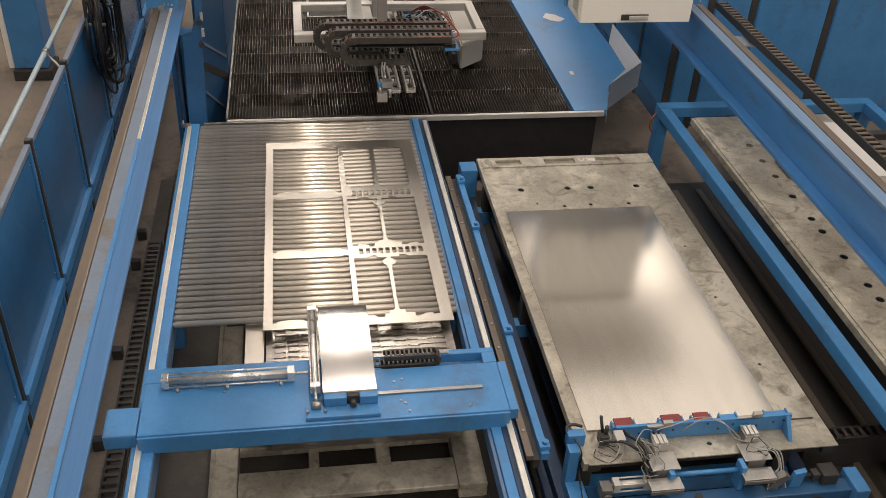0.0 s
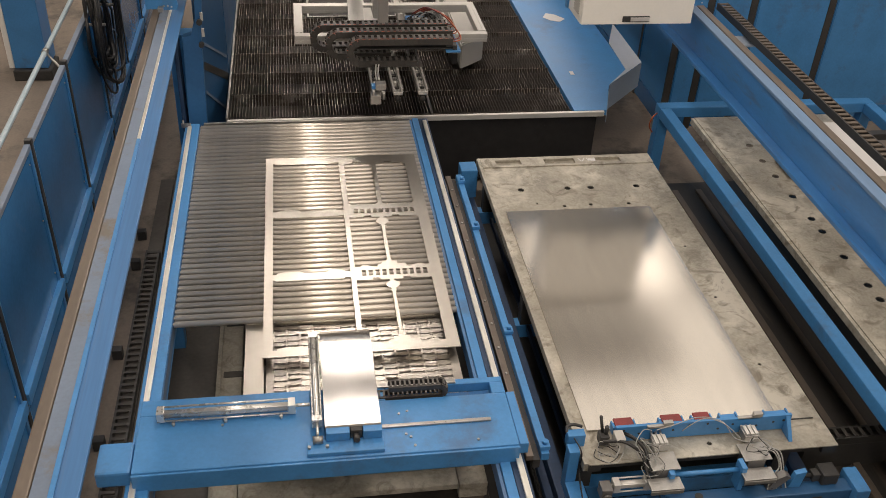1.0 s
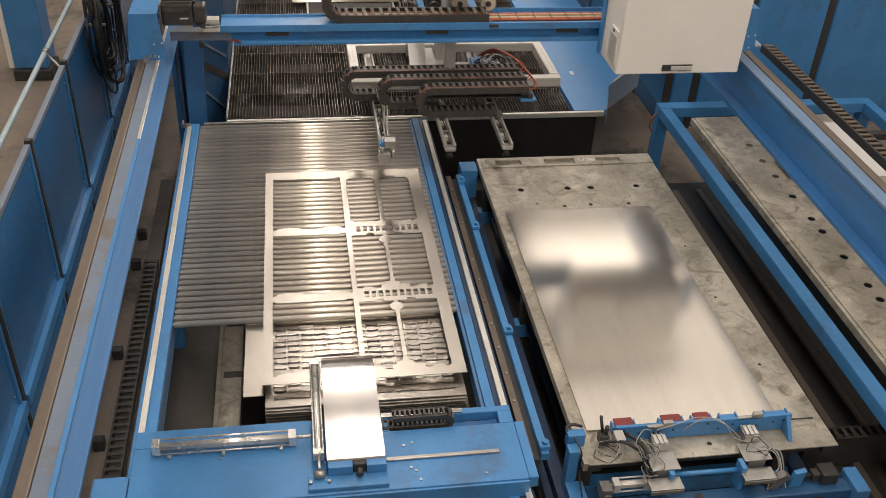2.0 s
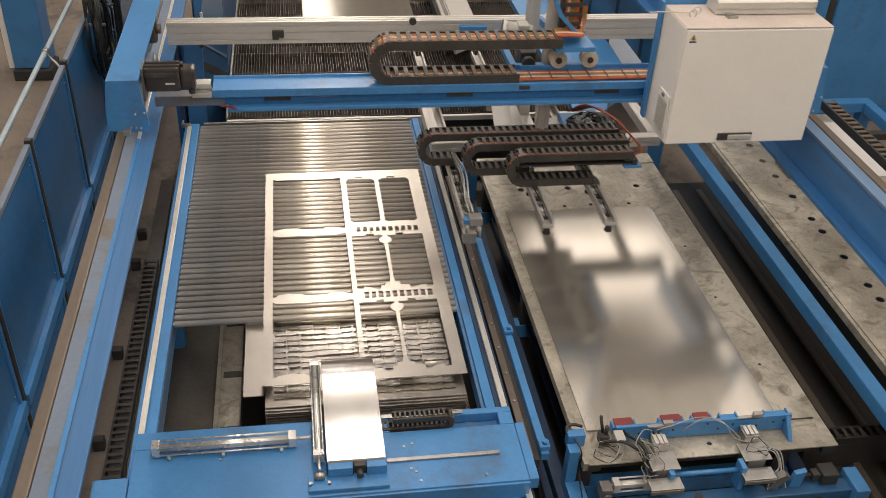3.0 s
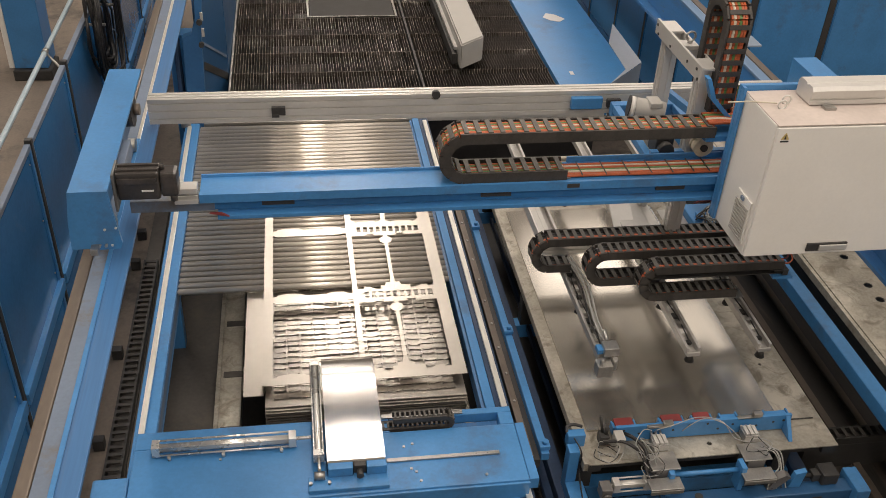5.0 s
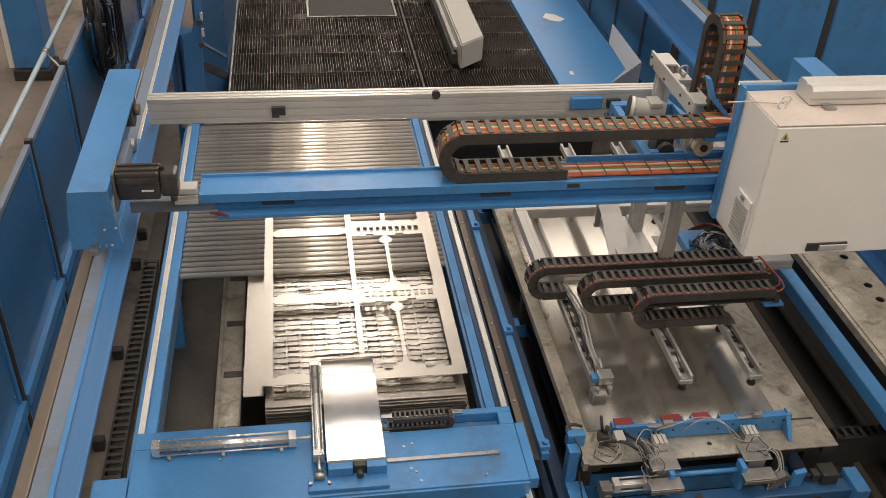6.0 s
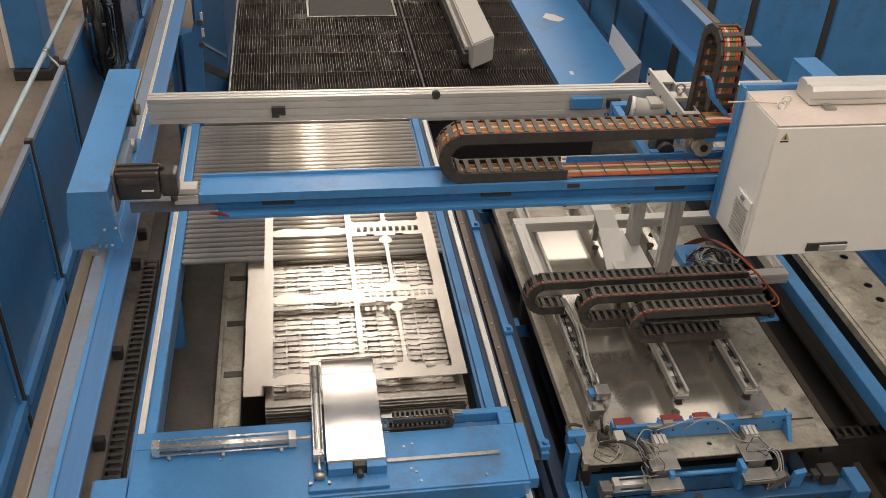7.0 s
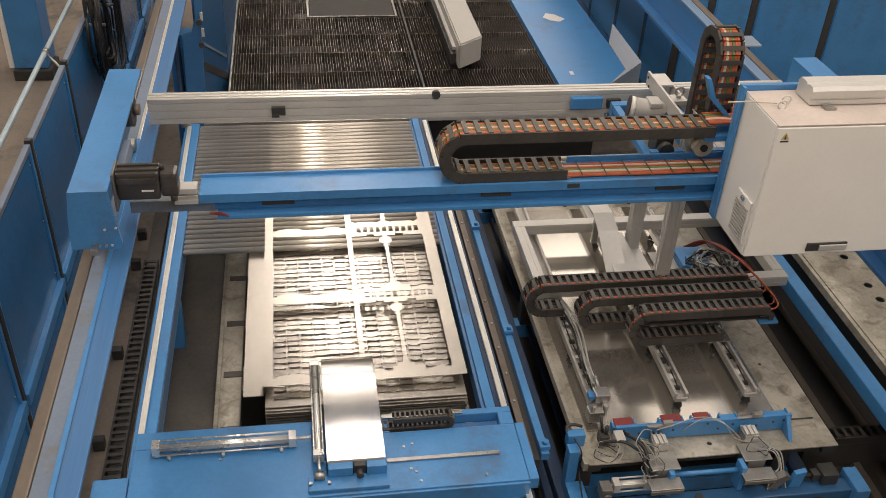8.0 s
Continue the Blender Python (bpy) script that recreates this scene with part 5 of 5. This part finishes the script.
rod(bm, (2.566, 6.432, 2.624), (2.574, 6.43, 2.623), 0.088, 24)
part("motor_rim", bm, M_DARK, mot)
bm = B()
box(bm, 2.66, 2.80, 5.98, 6.14, 2.42, 2.58, 0.01)
rod(bm, (2.72, 5.96, 2.5), (2.72, 5.90, 2.5), 0.06)
part("gearbox", bm, M_DARK, tro)
bm = B()
prism(bm, [(6.9, 2.50), (6.9, 2.56), (6.0, 2.70), (6.0, 2.64)], "x", 3.02, 3.07)
prism(bm, [(5.60, 2.74), (5.60, 2.78), (5.88, 2.78), (5.88, 2.70)], "x", 2.86, 3.20)
part("chain_bracket", bm, M_BLUE, tro)
bm = B()
box(bm, 2.28, 2.55, 6.97, 7.025, 2.33, 2.43, 0.006)
part("rear_guide", bm, M_BLUE, tro)
bm = B()
prism(bm, [(2.82, 3.18), (2.85, 3.18), (2.915, 3.03), (3.09, 2.85), (3.05, 2.85), (2.885, 3.015)], "y", 5.70, 5.765)
part("cable_guide", bm, M_BLUE, tro, "bent blue cable guide plate")
for k, m in enumerate((M_ORANGE, M_ORANGE, M_CREAM, M_ORANGE, M_GREEN, M_ORANGE)):
    bm = B()
    d = k * 0.028
    hose(bm, [(2.86, 5.62 + d, 2.88), (2.98, 5.62 + d, 2.88), (3.08 + 0.01 * k, 5.66 + d * 0.7, 2.86), (3.14 - 0.008 * k, 5.78, 2.84), (3.10 + 0.012 * k, 5.85, 2.92), (3.08 + 0.016 * k, 5.86, 3.05)], 0.013, 6)
    part("cable", bm, m, tro)
V_R, V_LEN, V_Y = 0.15, 1.53, 5.86
LINK_V = link_mesh(0.165, 0.085, 0.07, 6)
LINK_V.materials[1] = M_LINK
bm = B()
box(bm, 2.96, 3.14, 5.83, 5.89, 2.78, 2.86, 0.004)
vchain = part("energy_chain", bm, M_DARK, tro, "hanging energy chain with orange and green cables")
N_V = int(V_LEN / 0.085)
V_LINKS = [piece("chain_link", LINK_V, vchain, Matrix()) for k in range(N_V)]
V_FRAME = Matrix(((0, -1, 0, 3.03), (0, 0, 1, V_Y), (-1, 0, 0, 2.86), (0, 0, 0, 1)))

# ---- suction lifter ----
lif = thing("suction_lifter", "aluminium suction frame with three arms and energy chains", "lifter", (2.9, 6.4, 0.87))


def profile_bar(bm, x0, x1, y0, y1, z0, z1):
    """A grooved aluminium bar along its longest side."""
    box(bm, x0, x1, y0, y1, z0, z1, 0.006)
    if x1 - x0 > y1 - y0 and x1 - x0 > z1 - z0:
        box(bm, x0 + 0.004, x1 - 0.004, y0 - 0.004, y0 - 0.0005, z0 + 0.012, (z0 + z1) / 2 - 0.008)
        box(bm, x0 + 0.004, x1 - 0.004, y0 - 0.004, y0 - 0.0005, (z0 + z1) / 2 + 0.008, z1 - 0.012)
    elif y1 - y0 > z1 - z0:
        box(bm, x0 + 0.012, (x0 + x1) / 2 - 0.008, y0 + 0.004, y1 - 0.004, z1 + 0.0005, z1 + 0.004)
        box(bm, (x0 + x1) / 2 + 0.008, x1 - 0.012, y0 + 0.004, y1 - 0.004, z1 + 0.0005, z1 + 0.004)
    else:
        for s in (0, 1):
            a = x0 + 0.012 if s == 0 else (x0 + x1) / 2 + 0.008
            e = (x0 + x1) / 2 - 0.008 if s == 0 else x1 - 0.012
            box(bm, a, e, y0 - 0.005, y0 - 0.0005, z0, z1)
            a = y0 + 0.012 if s == 0 else (y0 + y1) / 2 + 0.008
            e = (y0 + y1) / 2 - 0.008 if s == 0 else y1 - 0.012
            box(bm, x0 - 0.005, x0 - 0.0005, a, e, z0, z1)
    return bm


for y in (5.90, 6.60):
    part("mast", profile_bar(B(), 2.855, 2.965, y, y + 0.10, 1.12, 2.71), M_ALU, lif)
bm = B()
box(bm, 2.83, 2.85, 5.84, 6.80, 2.63, 2.75, 0.004)
part("mast_plate", bm, M_ALU, lif)
bm = B()
box(bm, 2.852, 2.965, 5.86, 6.05, 2.715, 2.735, 0.004)
box(bm, 2.852, 2.965, 6.56, 6.78, 2.715, 2.735, 0.004)
box(bm, 2.852, 2.965, 6.24, 6.36, 2.715, 2.748, 0.004)
box(bm, 2.967, 2.982, 5.84, 6.80, 2.64, 2.727, 0.004)
part("mast_cap", bm, M_ALU, lif)
for y, z in ((5.88, 2.65), (5.92, 2.71), (6.10, 2.69), (6.72, 2.65), (6.76, 2.71), (6.45, 2.66)):
    bm = B()
    rod(bm, (2.829, y, z), (2.823, y, z), 0.012, 8)
    part("bolt", bm, M_DARK, lif)
bm = B()
hose(bm, [(2.91 + 0.035 * math.cos(a), 6.30, 2.80 + 0.035 * math.sin(a)) for a in [k * math.pi / 6 for k in range(13)]], 0.009, 8)
rod(bm, (2.91, 6.30, 2.75), (2.91, 6.30, 2.775), 0.02)
part("lifting_eye", bm, M_STEEL, lif)
for b in ((1.91, 4.16, 7.03, 7.13, 1.02, 1.12), (1.91, 4.16, 6.07, 6.17, 1.02, 1.12), (1.91, 2.01, 6.175, 7.025, 1.02, 1.12), (4.06, 4.16, 6.175, 7.025, 1.02, 1.12)):
    part("frame_bar", profile_bar(B(), *b), M_ALU, lif)
bm = B()
box(bm, 2.60, 2.84, 6.05, 6.75, 1.125, 1.20, 0.01)
box(bm, 2.842, 2.975, 5.88, 6.72, 1.06, 1.118, 0.006)
part("mast_foot", bm, M_ALU, lif)
bm = B()
prism(bm, [(6.98, 1.40), (6.75, 1.42), (6.55, 1.36), (6.38, 1.26), (6.20, 1.16), (6.20, 1.15), (6.39, 1.248), (6.56, 1.348), (6.75, 1.408), (6.98, 1.388)], "x", 2.54, 2.72)
part("guard_plate", bm, M_ALU, lif, "curved bright guard plate")
bm = B()
box(bm, 2.55, 2.60, 6.70, 6.74, 1.122, 1.40, 0.004)
part("guard_bracket", bm, M_STEEL, lif)
bm = B()
box(bm, 3.22, 3.48, 6.18, 6.48, 1.126, 1.20, 0.012)
box(bm, 3.27, 3.36, 6.22, 6.30, 1.20, 1.235, 0.006)
part("valve_island", bm, M_BLUE, lif, "blue valve island")
bm = B()
box(bm, 3.06, 3.24, 5.93, 6.12, 1.126, 1.20, 0.008)
for k in range(4):
    box(bm, 3.075 + 0.04 * k, 3.10 + 0.04 * k, 5.915, 5.928, 1.14, 1.19)
part("junction_box", bm, M_GREY, lif)
bm = B()
box(bm, 3.02, 3.56, 5.90, 6.52, 1.1205, 1.1255)
part("mounting_deck", bm, M_GREY, lif)
random.seed(21)
for k in range(18):
    bm = B()
    a = random.uniform(0, 6.28)
    c = Vector((3.38 + 0.05 * (k % 3), 6.12, 1.25))
    pts = [c + Vector((0.17 * math.cos(a + t * 0.7) * random.uniform(0.7, 1.1), 0.14 * math.sin(a + t * 0.7) * random.uniform(0.7, 1.1), random.uniform(-0.03, 0.08))) for t in range(6)]
    hose(bm, pts, 0.007, 6)
    part("air_tube", bm, M_CLEAR if k % 3 else M_HOSE, lif)
for k in range(6):
    bm = B()
    o = 0.02 * k
    y = (5.93, 5.87, 5.72, 5.66, 5.50, 5.44)[k]
    hose(bm, [(3.30 + o, 6.42, 1.24), (3.44 + o, 6.36, 1.34 - o * 0.3), (3.56 + o * 0.6, 6.16 - o, 1.36), (3.68 + o * 0.5, y + 0.12, 1.33), (3.70, y, 1.30), (3.56, y, 1.30)], 0.0065, 6)
    part("cable", bm, M_ORANGE if k % 2 else M_RED, lif, "orange cable")

ARMS = []
L_R = 0.125
CH = [(5.90, 2.31), (5.69, 2.21), (5.47, 2.045)]
ARM_X = (2.08, 2.75, 3.30)
X_UP = 3.66
b = B()
for s in (-1, 1):
    box(b, -0.0345, 0.0345, s * 0.065 - 0.008, s * 0.065 + 0.008, -0.035, 0.035)
    box(b, -0.015, 0.015, -0.057, 0.057, s * 0.032 - 0.004, s * 0.032 + 0.004, slot=1)
for y, d, q in ((-0.043, 0.013, 2), (-0.016, 0.010, 3), (0.005, 0.012, 3), (0.034, 0.011, 3)):
    box(b, -0.034, 0.034, y - d, y + d, -0.018, 0.030 if q == 2 else 0.020, slot=q)
LINK_A = mesh_of("chain_link", b, [M_LINK, M_LINKBAR, M_ORANGE, M_HOSE])
A_LINKS = []
for i, x in enumerate(ARM_X):
    bm = B()
    for s in (-1, 1):
        box(bm, x + s * 0.043 - 0.011, x + s * 0.043 + 0.011, 4.84, 8.45, 0.955, 1.015, 0.003)
    box(bm, x - 0.0315, x + 0.0315, 4.86, 8.44, 0.955, 0.968)
    box(bm, x - 0.050, x + 0.050, 4.822, 4.838, 0.952, 0.985, 0.004)
    arm = part("arm", bm, M_ARM, lif, "channel-shaped aluminium suction arm")
    ARMS.append(arm)
    for y in (4.87, 5.5, 6.3, 7.1, 7.9, 8.4):
        bm = B()
        rod(bm, (x, y, 0.925), (x, y, 0.954), 0.018, 10)
        rod(bm, (x, y, 0.875), (x, y, 0.925), 0.036, 16, r2=0.020)
        part("suction_cup", bm, M_RUBBER, arm, "black rubber suction cup")
    for k in range(11):
        bm = B()
        y = 4.93 + 0.10 * k
        box(bm, x - 0.024, x + 0.024, y, y + 0.035 + 0.02 * (k % 2), 0.97, 0.990 + 0.008 * (k % 3), 0.003)
        part("fitting", bm, (M_DARK, M_ALU, M_STEEL)[k % 3], arm)
    bm = B()
    hose(bm, [(x + 0.012, 6.0, 1.00), (x - 0.012, 5.6, 1.005), (x + 0.014, 5.2, 1.0), (x, 4.9, 1.0)], 0.006, 6)
    part("vacuum_tube", bm, M_HOSE, arm)
    bm = B()
    box(bm, x - 0.07, x + 0.07, CH[i][0] - 0.08, CH[i][0] + 0.08, 1.016, 1.0185)
    part("carrier", bm, M_STEEL, arm)
    bm = B()
    box(bm, x - 0.04, x + 0.04, 6.06, 6.18, 0.969, 1.018)
    part("slider", bm, M_STEEL, arm)
    if i == 0:
        bm = B()
        box(bm, x - 0.08, x + 0.03, 4.72, 4.812, 0.90, 1.0, 0.006)
        box(bm, x - 0.02, x + 0.09, 4.80, 4.90, 1.022, 1.09, 0.006)
        rod(bm, (x + 0.02, 4.9, 1.09), (x + 0.02, 4.98, 1.12), 0.014, 8)
        rod(bm, (x - 0.05, 4.74, 1.0), (x - 0.05, 4.74, 1.06), 0.016, 10)
        rod(bm, (x + 0.06, 4.78, 0.93), (x + 0.06, 4.78, 1.02), 0.020, 10)
        part("gripper", bm, M_STEEL, arm, "small steel edge gripper")
        bm = B()
        box(bm, x - 0.06, x + 0.0, 4.83, 4.90, 1.022, 1.06, 0.004)
        part("gripper_valve", bm, M_BLUE, arm)
        for k in range(3):
            bm = B()
            o = 0.03 * k
            hose(bm, [(x - 0.03 + o, 5.95, 1.08), (x + 0.02 + o, 5.6, 1.06), (x - 0.02 + o, 5.2, 1.05), (x - 0.03 + o, 4.95, 1.07)], 0.008, 6)
            part("air_tube", bm, M_CLEAR if k else M_HOSE, arm)
    bm = B()
    box(bm, X_UP - 0.10, X_UP + 0.02, CH[i][0] - 0.075, CH[i][0] + 0.075, 1.25, 1.262)
    box(bm, X_UP - 0.02, X_UP + 0.02, CH[i][0] - 0.075, 6.1, 1.21, 1.249)
    ch = part("energy_chain", bm, M_DARK, lif, "dusty black energy chain of one arm")
    A_LINKS.append([piece("chain_link", LINK_A, ch, Matrix()) for k in range(int(CH[i][1] / 0.065))])
for y in (5.89, 5.68, 5.46):
    bm = B()
    box(bm, 2.60, X_UP + 0.02, y - 0.055, y + 0.055, 1.222, 1.228)
    part("chain_shelf", bm, M_DARK, lif)
bm = B()
box(bm, 3.56, 3.72, 5.38, 6.1, 1.185, 1.208, 0.003)
box(bm, 3.60, 3.66, 6.02, 6.1, 1.122, 1.184, 0.003)
part("chain_bracket", bm, M_BLUE, lif, "flat blue chain bracket")

# static chain on the right rail
rch = thing("rail_chain", "long dusty energy chain lying along the gantry rail", "energy chain", (5.05, 7.5, 1.927))
bm = B()
box(bm, 4.98, 5.12, 1.0, 4.6, 1.93, 1.95)
for y0, y1 in ((1.4, 1.7), (4.25, 4.55), (9.22, 9.50)):
    box(bm, 4.565, 5.11, y0, y1, 1.905, 1.928, 0.004)
solid("chain_tray", bm, M_PALEBLUE, "light blue chain supports bracketed to the gantry rail", "tray", "", "structure")
b = B()
for s in (-1, 1):
    box(b, -0.045, 0.045, s * 0.058 - 0.008, s * 0.058 + 0.008, -0.04, 0.04)
box(b, -0.020, 0.020, -0.05, 0.05, 0.03, 0.042, slot=1)
box(b, -0.03, 0.03, -0.05, 0.05, -0.04, -0.03)
LINK_R = mesh_of("chain_link", b, [M_DARK, M_TAN])
for k in range(80):
    piece("chain_link", LINK_R, rch, pose(0, -3.95 + 0.085 * k, 0.066, 0, 0, 90))

# fresh sheet drawn over the cutting table
fresh = solid("table_sheet", box(B(), -0.09, 1.46, 11.67, 14.67, 0.975, 0.979), M_SHEET, "plain steel sheet sliding on the cutting table", "sheet")


# ---- what moves ----
def glide(t, rows):
    """The value at t of a smooth line through rows of (seconds, value)."""
    if t <= rows[0][0]:
        return rows[0][1]
    if t >= rows[-1][0]:
        return rows[-1][1]
    for i in range(len(rows) - 1):
        (a, u), (b, v) = rows[i], rows[i + 1]
        if a <= t <= b:
            def slope(j):
                if j <= 0 or j >= len(rows) - 1:
                    return 0.0
                s1 = (rows[j][1] - rows[j - 1][1]) / (rows[j][0] - rows[j - 1][0])
                s2 = (rows[j + 1][1] - rows[j][1]) / (rows[j + 1][0] - rows[j][0])
                return 0.0 if s1 * s2 <= 0 else 2 * s1 * s2 / (s1 + s2)
            h, k = b - a, (t - a) / (b - a)
            return ((2 * k ** 3 - 3 * k * k + 1) * u + (k ** 3 - 2 * k * k + k) * h * slope(i) + (-2 * k ** 3 + 3 * k * k) * v + (k ** 3 - k * k) * h * slope(i + 1))


GANTRY = [(0.0, 4.31), (0.8, 4.31), (1.0, 4.262), (1.25, 4.04), (1.5, 3.72), (1.7, 3.44), (2.25, 2.69), (2.8, 1.909), (3.0, 1.623), (3.5, 0.919), (4.0, 0.247), (4.25, 0.06), (4.5, 0.0), (8.0, 0.0)]
TROLLEY = [(0.0, -1.93), (0.9, -1.93), (1.2, -1.88), (1.5, -1.70), (1.7, -1.57), (2.2, -1.22), (2.8, -0.82), (3.0, -0.70), (3.5, -0.39), (4.0, -0.105), (4.3, -0.015), (4.5, 0.0), (8.0, 0.0)]
LIFT = [(0.0, 0.53), (4.6, 0.53), (5.0, 0.45), (5.4, 0.34), (5.8, 0.231), (6.0, 0.178), (6.3, 0.085), (6.5, 0.044), (7.0, 0.027), (7.5, 0.016), (8.0, 0.0)]
ARM_ROWS = [[(0.0, 0.75), (0.6, 0.75), (1.0, 0.67), (1.5, 0.40), (1.8, 0.17), (2.2, 0.02), (2.5, 0.0), (8.0, 0.0)],
            [(0.0, 0.21), (0.6, 0.21), (1.0, 0.22), (1.5, 0.12), (2.0, 0.02), (2.4, 0.0), (8.0, 0.0)],
            [(0.0, -0.18), (0.6, -0.18), (1.0, -0.06), (1.5, 0.117), (2.0, 0.03), (2.4, 0.0), (8.0, 0.0)]]
CLAMP = [(0.0, 0.650), (0.5, 0.488), (1.0, 0.316), (1.5, 0.15), (1.8, 0.05), (2.2, 0.0), (8.0, 0.0)]
ROLL = [(0.0, 0.0), (2.9, 0.0), (3.2, 0.03), (3.5, 0.09), (4.5, 0.32), (6.5, 0.76), (8.0, 1.02)]
LASER = [(0.0, 0.0), (3.0, 0.0), (3.5, -0.03), (4.0, 0.0), (6.6, 0.0), (6.85, 0.06), (7.0, 0.14), (7.15, 0.10), (7.4, 0.01), (8.0, -0.02)]
LASER_Y = [(0.0, 0.0), (2.6, 0.1), (3.2, 0.55), (3.5, 0.42), (4.0, 0.0), (8.0, 0.0)]
FRESH_X = [(0.0, 0.0), (1.7, 0.02), (2.8, 0.2), (3.0, 0.2), (3.5, 0.0), (4.0, 0.2), (4.5, 0.0), (5.2, 0.0), (8.0, 0.0)]
FRESH_Y = [(0.0, 1.9), (1.7, 1.9), (2.8, 0.1), (3.1, 0.25), (3.5, 0.0), (4.0, 0.50), (4.5, 0.62), (5.2, 2.2), (8.0, 2.4)]


def motions():
    fine = [0.0, 0.5] + [0.8 + 0.2 * k for k in range(20)] + [5.5, 8.0]
    at = {}
    for ob in (gan, tro, lif, cc, skel, laser, fresh, fc, rch):
        at[ob] = ob.location.copy()

    def go(ob, x=0.0, y=0.0, z=0.0):
        return pose(at[ob].x + x, at[ob].y + y, at[ob].z + z)

    times = sorted({t for rows in (GANTRY, TROLLEY, LIFT) for t, v in rows})
    walk(gan, [(t, go(gan, 0, glide(t, GANTRY))) for t in times])
    walk(rch, [(t, go(rch, 0, glide(t, GANTRY) - 4.31)) for t in times])
    walk(tro, [(t, go(tro, glide(t, TROLLEY), glide(t, GANTRY))) for t in times])
    walk(lif, [(t, go(lif, glide(t, TROLLEY), glide(t, GANTRY), glide(t, LIFT))) for t in times])
    for arm, rows in zip(ARMS, ARM_ROWS):
        walk(arm, [(t, pose(v, 0, 0)) for t, v in rows])
    for k, ob in enumerate(G_LINKS):
        base = Matrix.Translation(Vector((0, G_Y, G_Z)) - BASE[gan.name])
        walk(ob, [(t, base @ chain_pose((k + 0.5) * 0.083, G_LOW, 2.92 + glide(t, TROLLEY), G_R, G_LEN)) for t in fine])
    lift_times = [0.0, 4.4] + [4.6 + 0.2 * k for k in range(12)] + [7.5, 8.0]
    for k, ob in enumerate(V_LINKS):
        base = Matrix.Translation(-BASE[tro.name]) @ V_FRAME
        walk(ob, [(t, base @ chain_pose((k + 0.5) * 0.085, 0.0, 0.28 - glide(t, LIFT), V_R, V_LEN)) for t in lift_times])
    arm_times = [0.0, 0.5] + [0.6 + 0.15 * k for k in range(14)] + [3.0, 8.0]
    for i in range(3):
        base = Matrix.Translation(Vector((0, CH[i][0], 1.055)) - BASE[lif.name])
        for k, ob in enumerate(A_LINKS[i]):
            walk(ob, [(t, base @ chain_pose((k + 0.5) * 0.065, ARM_X[i] + glide(t, ARM_ROWS[i]), X_UP, L_R, CH[i][1])) for t in arm_times])
    walk(cc, [(t, go(cc, 0, v)) for t, v in CLAMP])
    walk(skel, [(t, go(skel, 0, glide(t, CLAMP), -0.004 if t >= 8 else 0.0)) for t in (0.0, 0.5, 1.0, 1.5, 1.8, 2.2, 5.0, 8.0)])
    walk(fc, [(t, go(fc, 0, v / 2)) for t, v in CLAMP])
    roll_times = [0.0, 2.9] + [3.2 + 0.3 * k for k in range(16)] + [8.0]
    for ob, y in ROLLERS:
        rows = []
        for t in roll_times:
            v = y + glide(t, ROLL)
            over = max(0.0, v - 1.74)
            rows.append((t, pose(0, v - over * 0.85, 0.018 - over * 0.5)))
        walk(ob, rows)
    walk(laser, [(t, go(laser, glide(t, LASER), glide(t, LASER_Y))) for t in sorted({r[0] for r in LASER + LASER_Y})])
    walk(fresh, [(t, go(fresh, glide(t, FRESH_X), glide(t, FRESH_Y))) for t in sorted({r[0] for r in FRESH_X + FRESH_Y})])


motions()
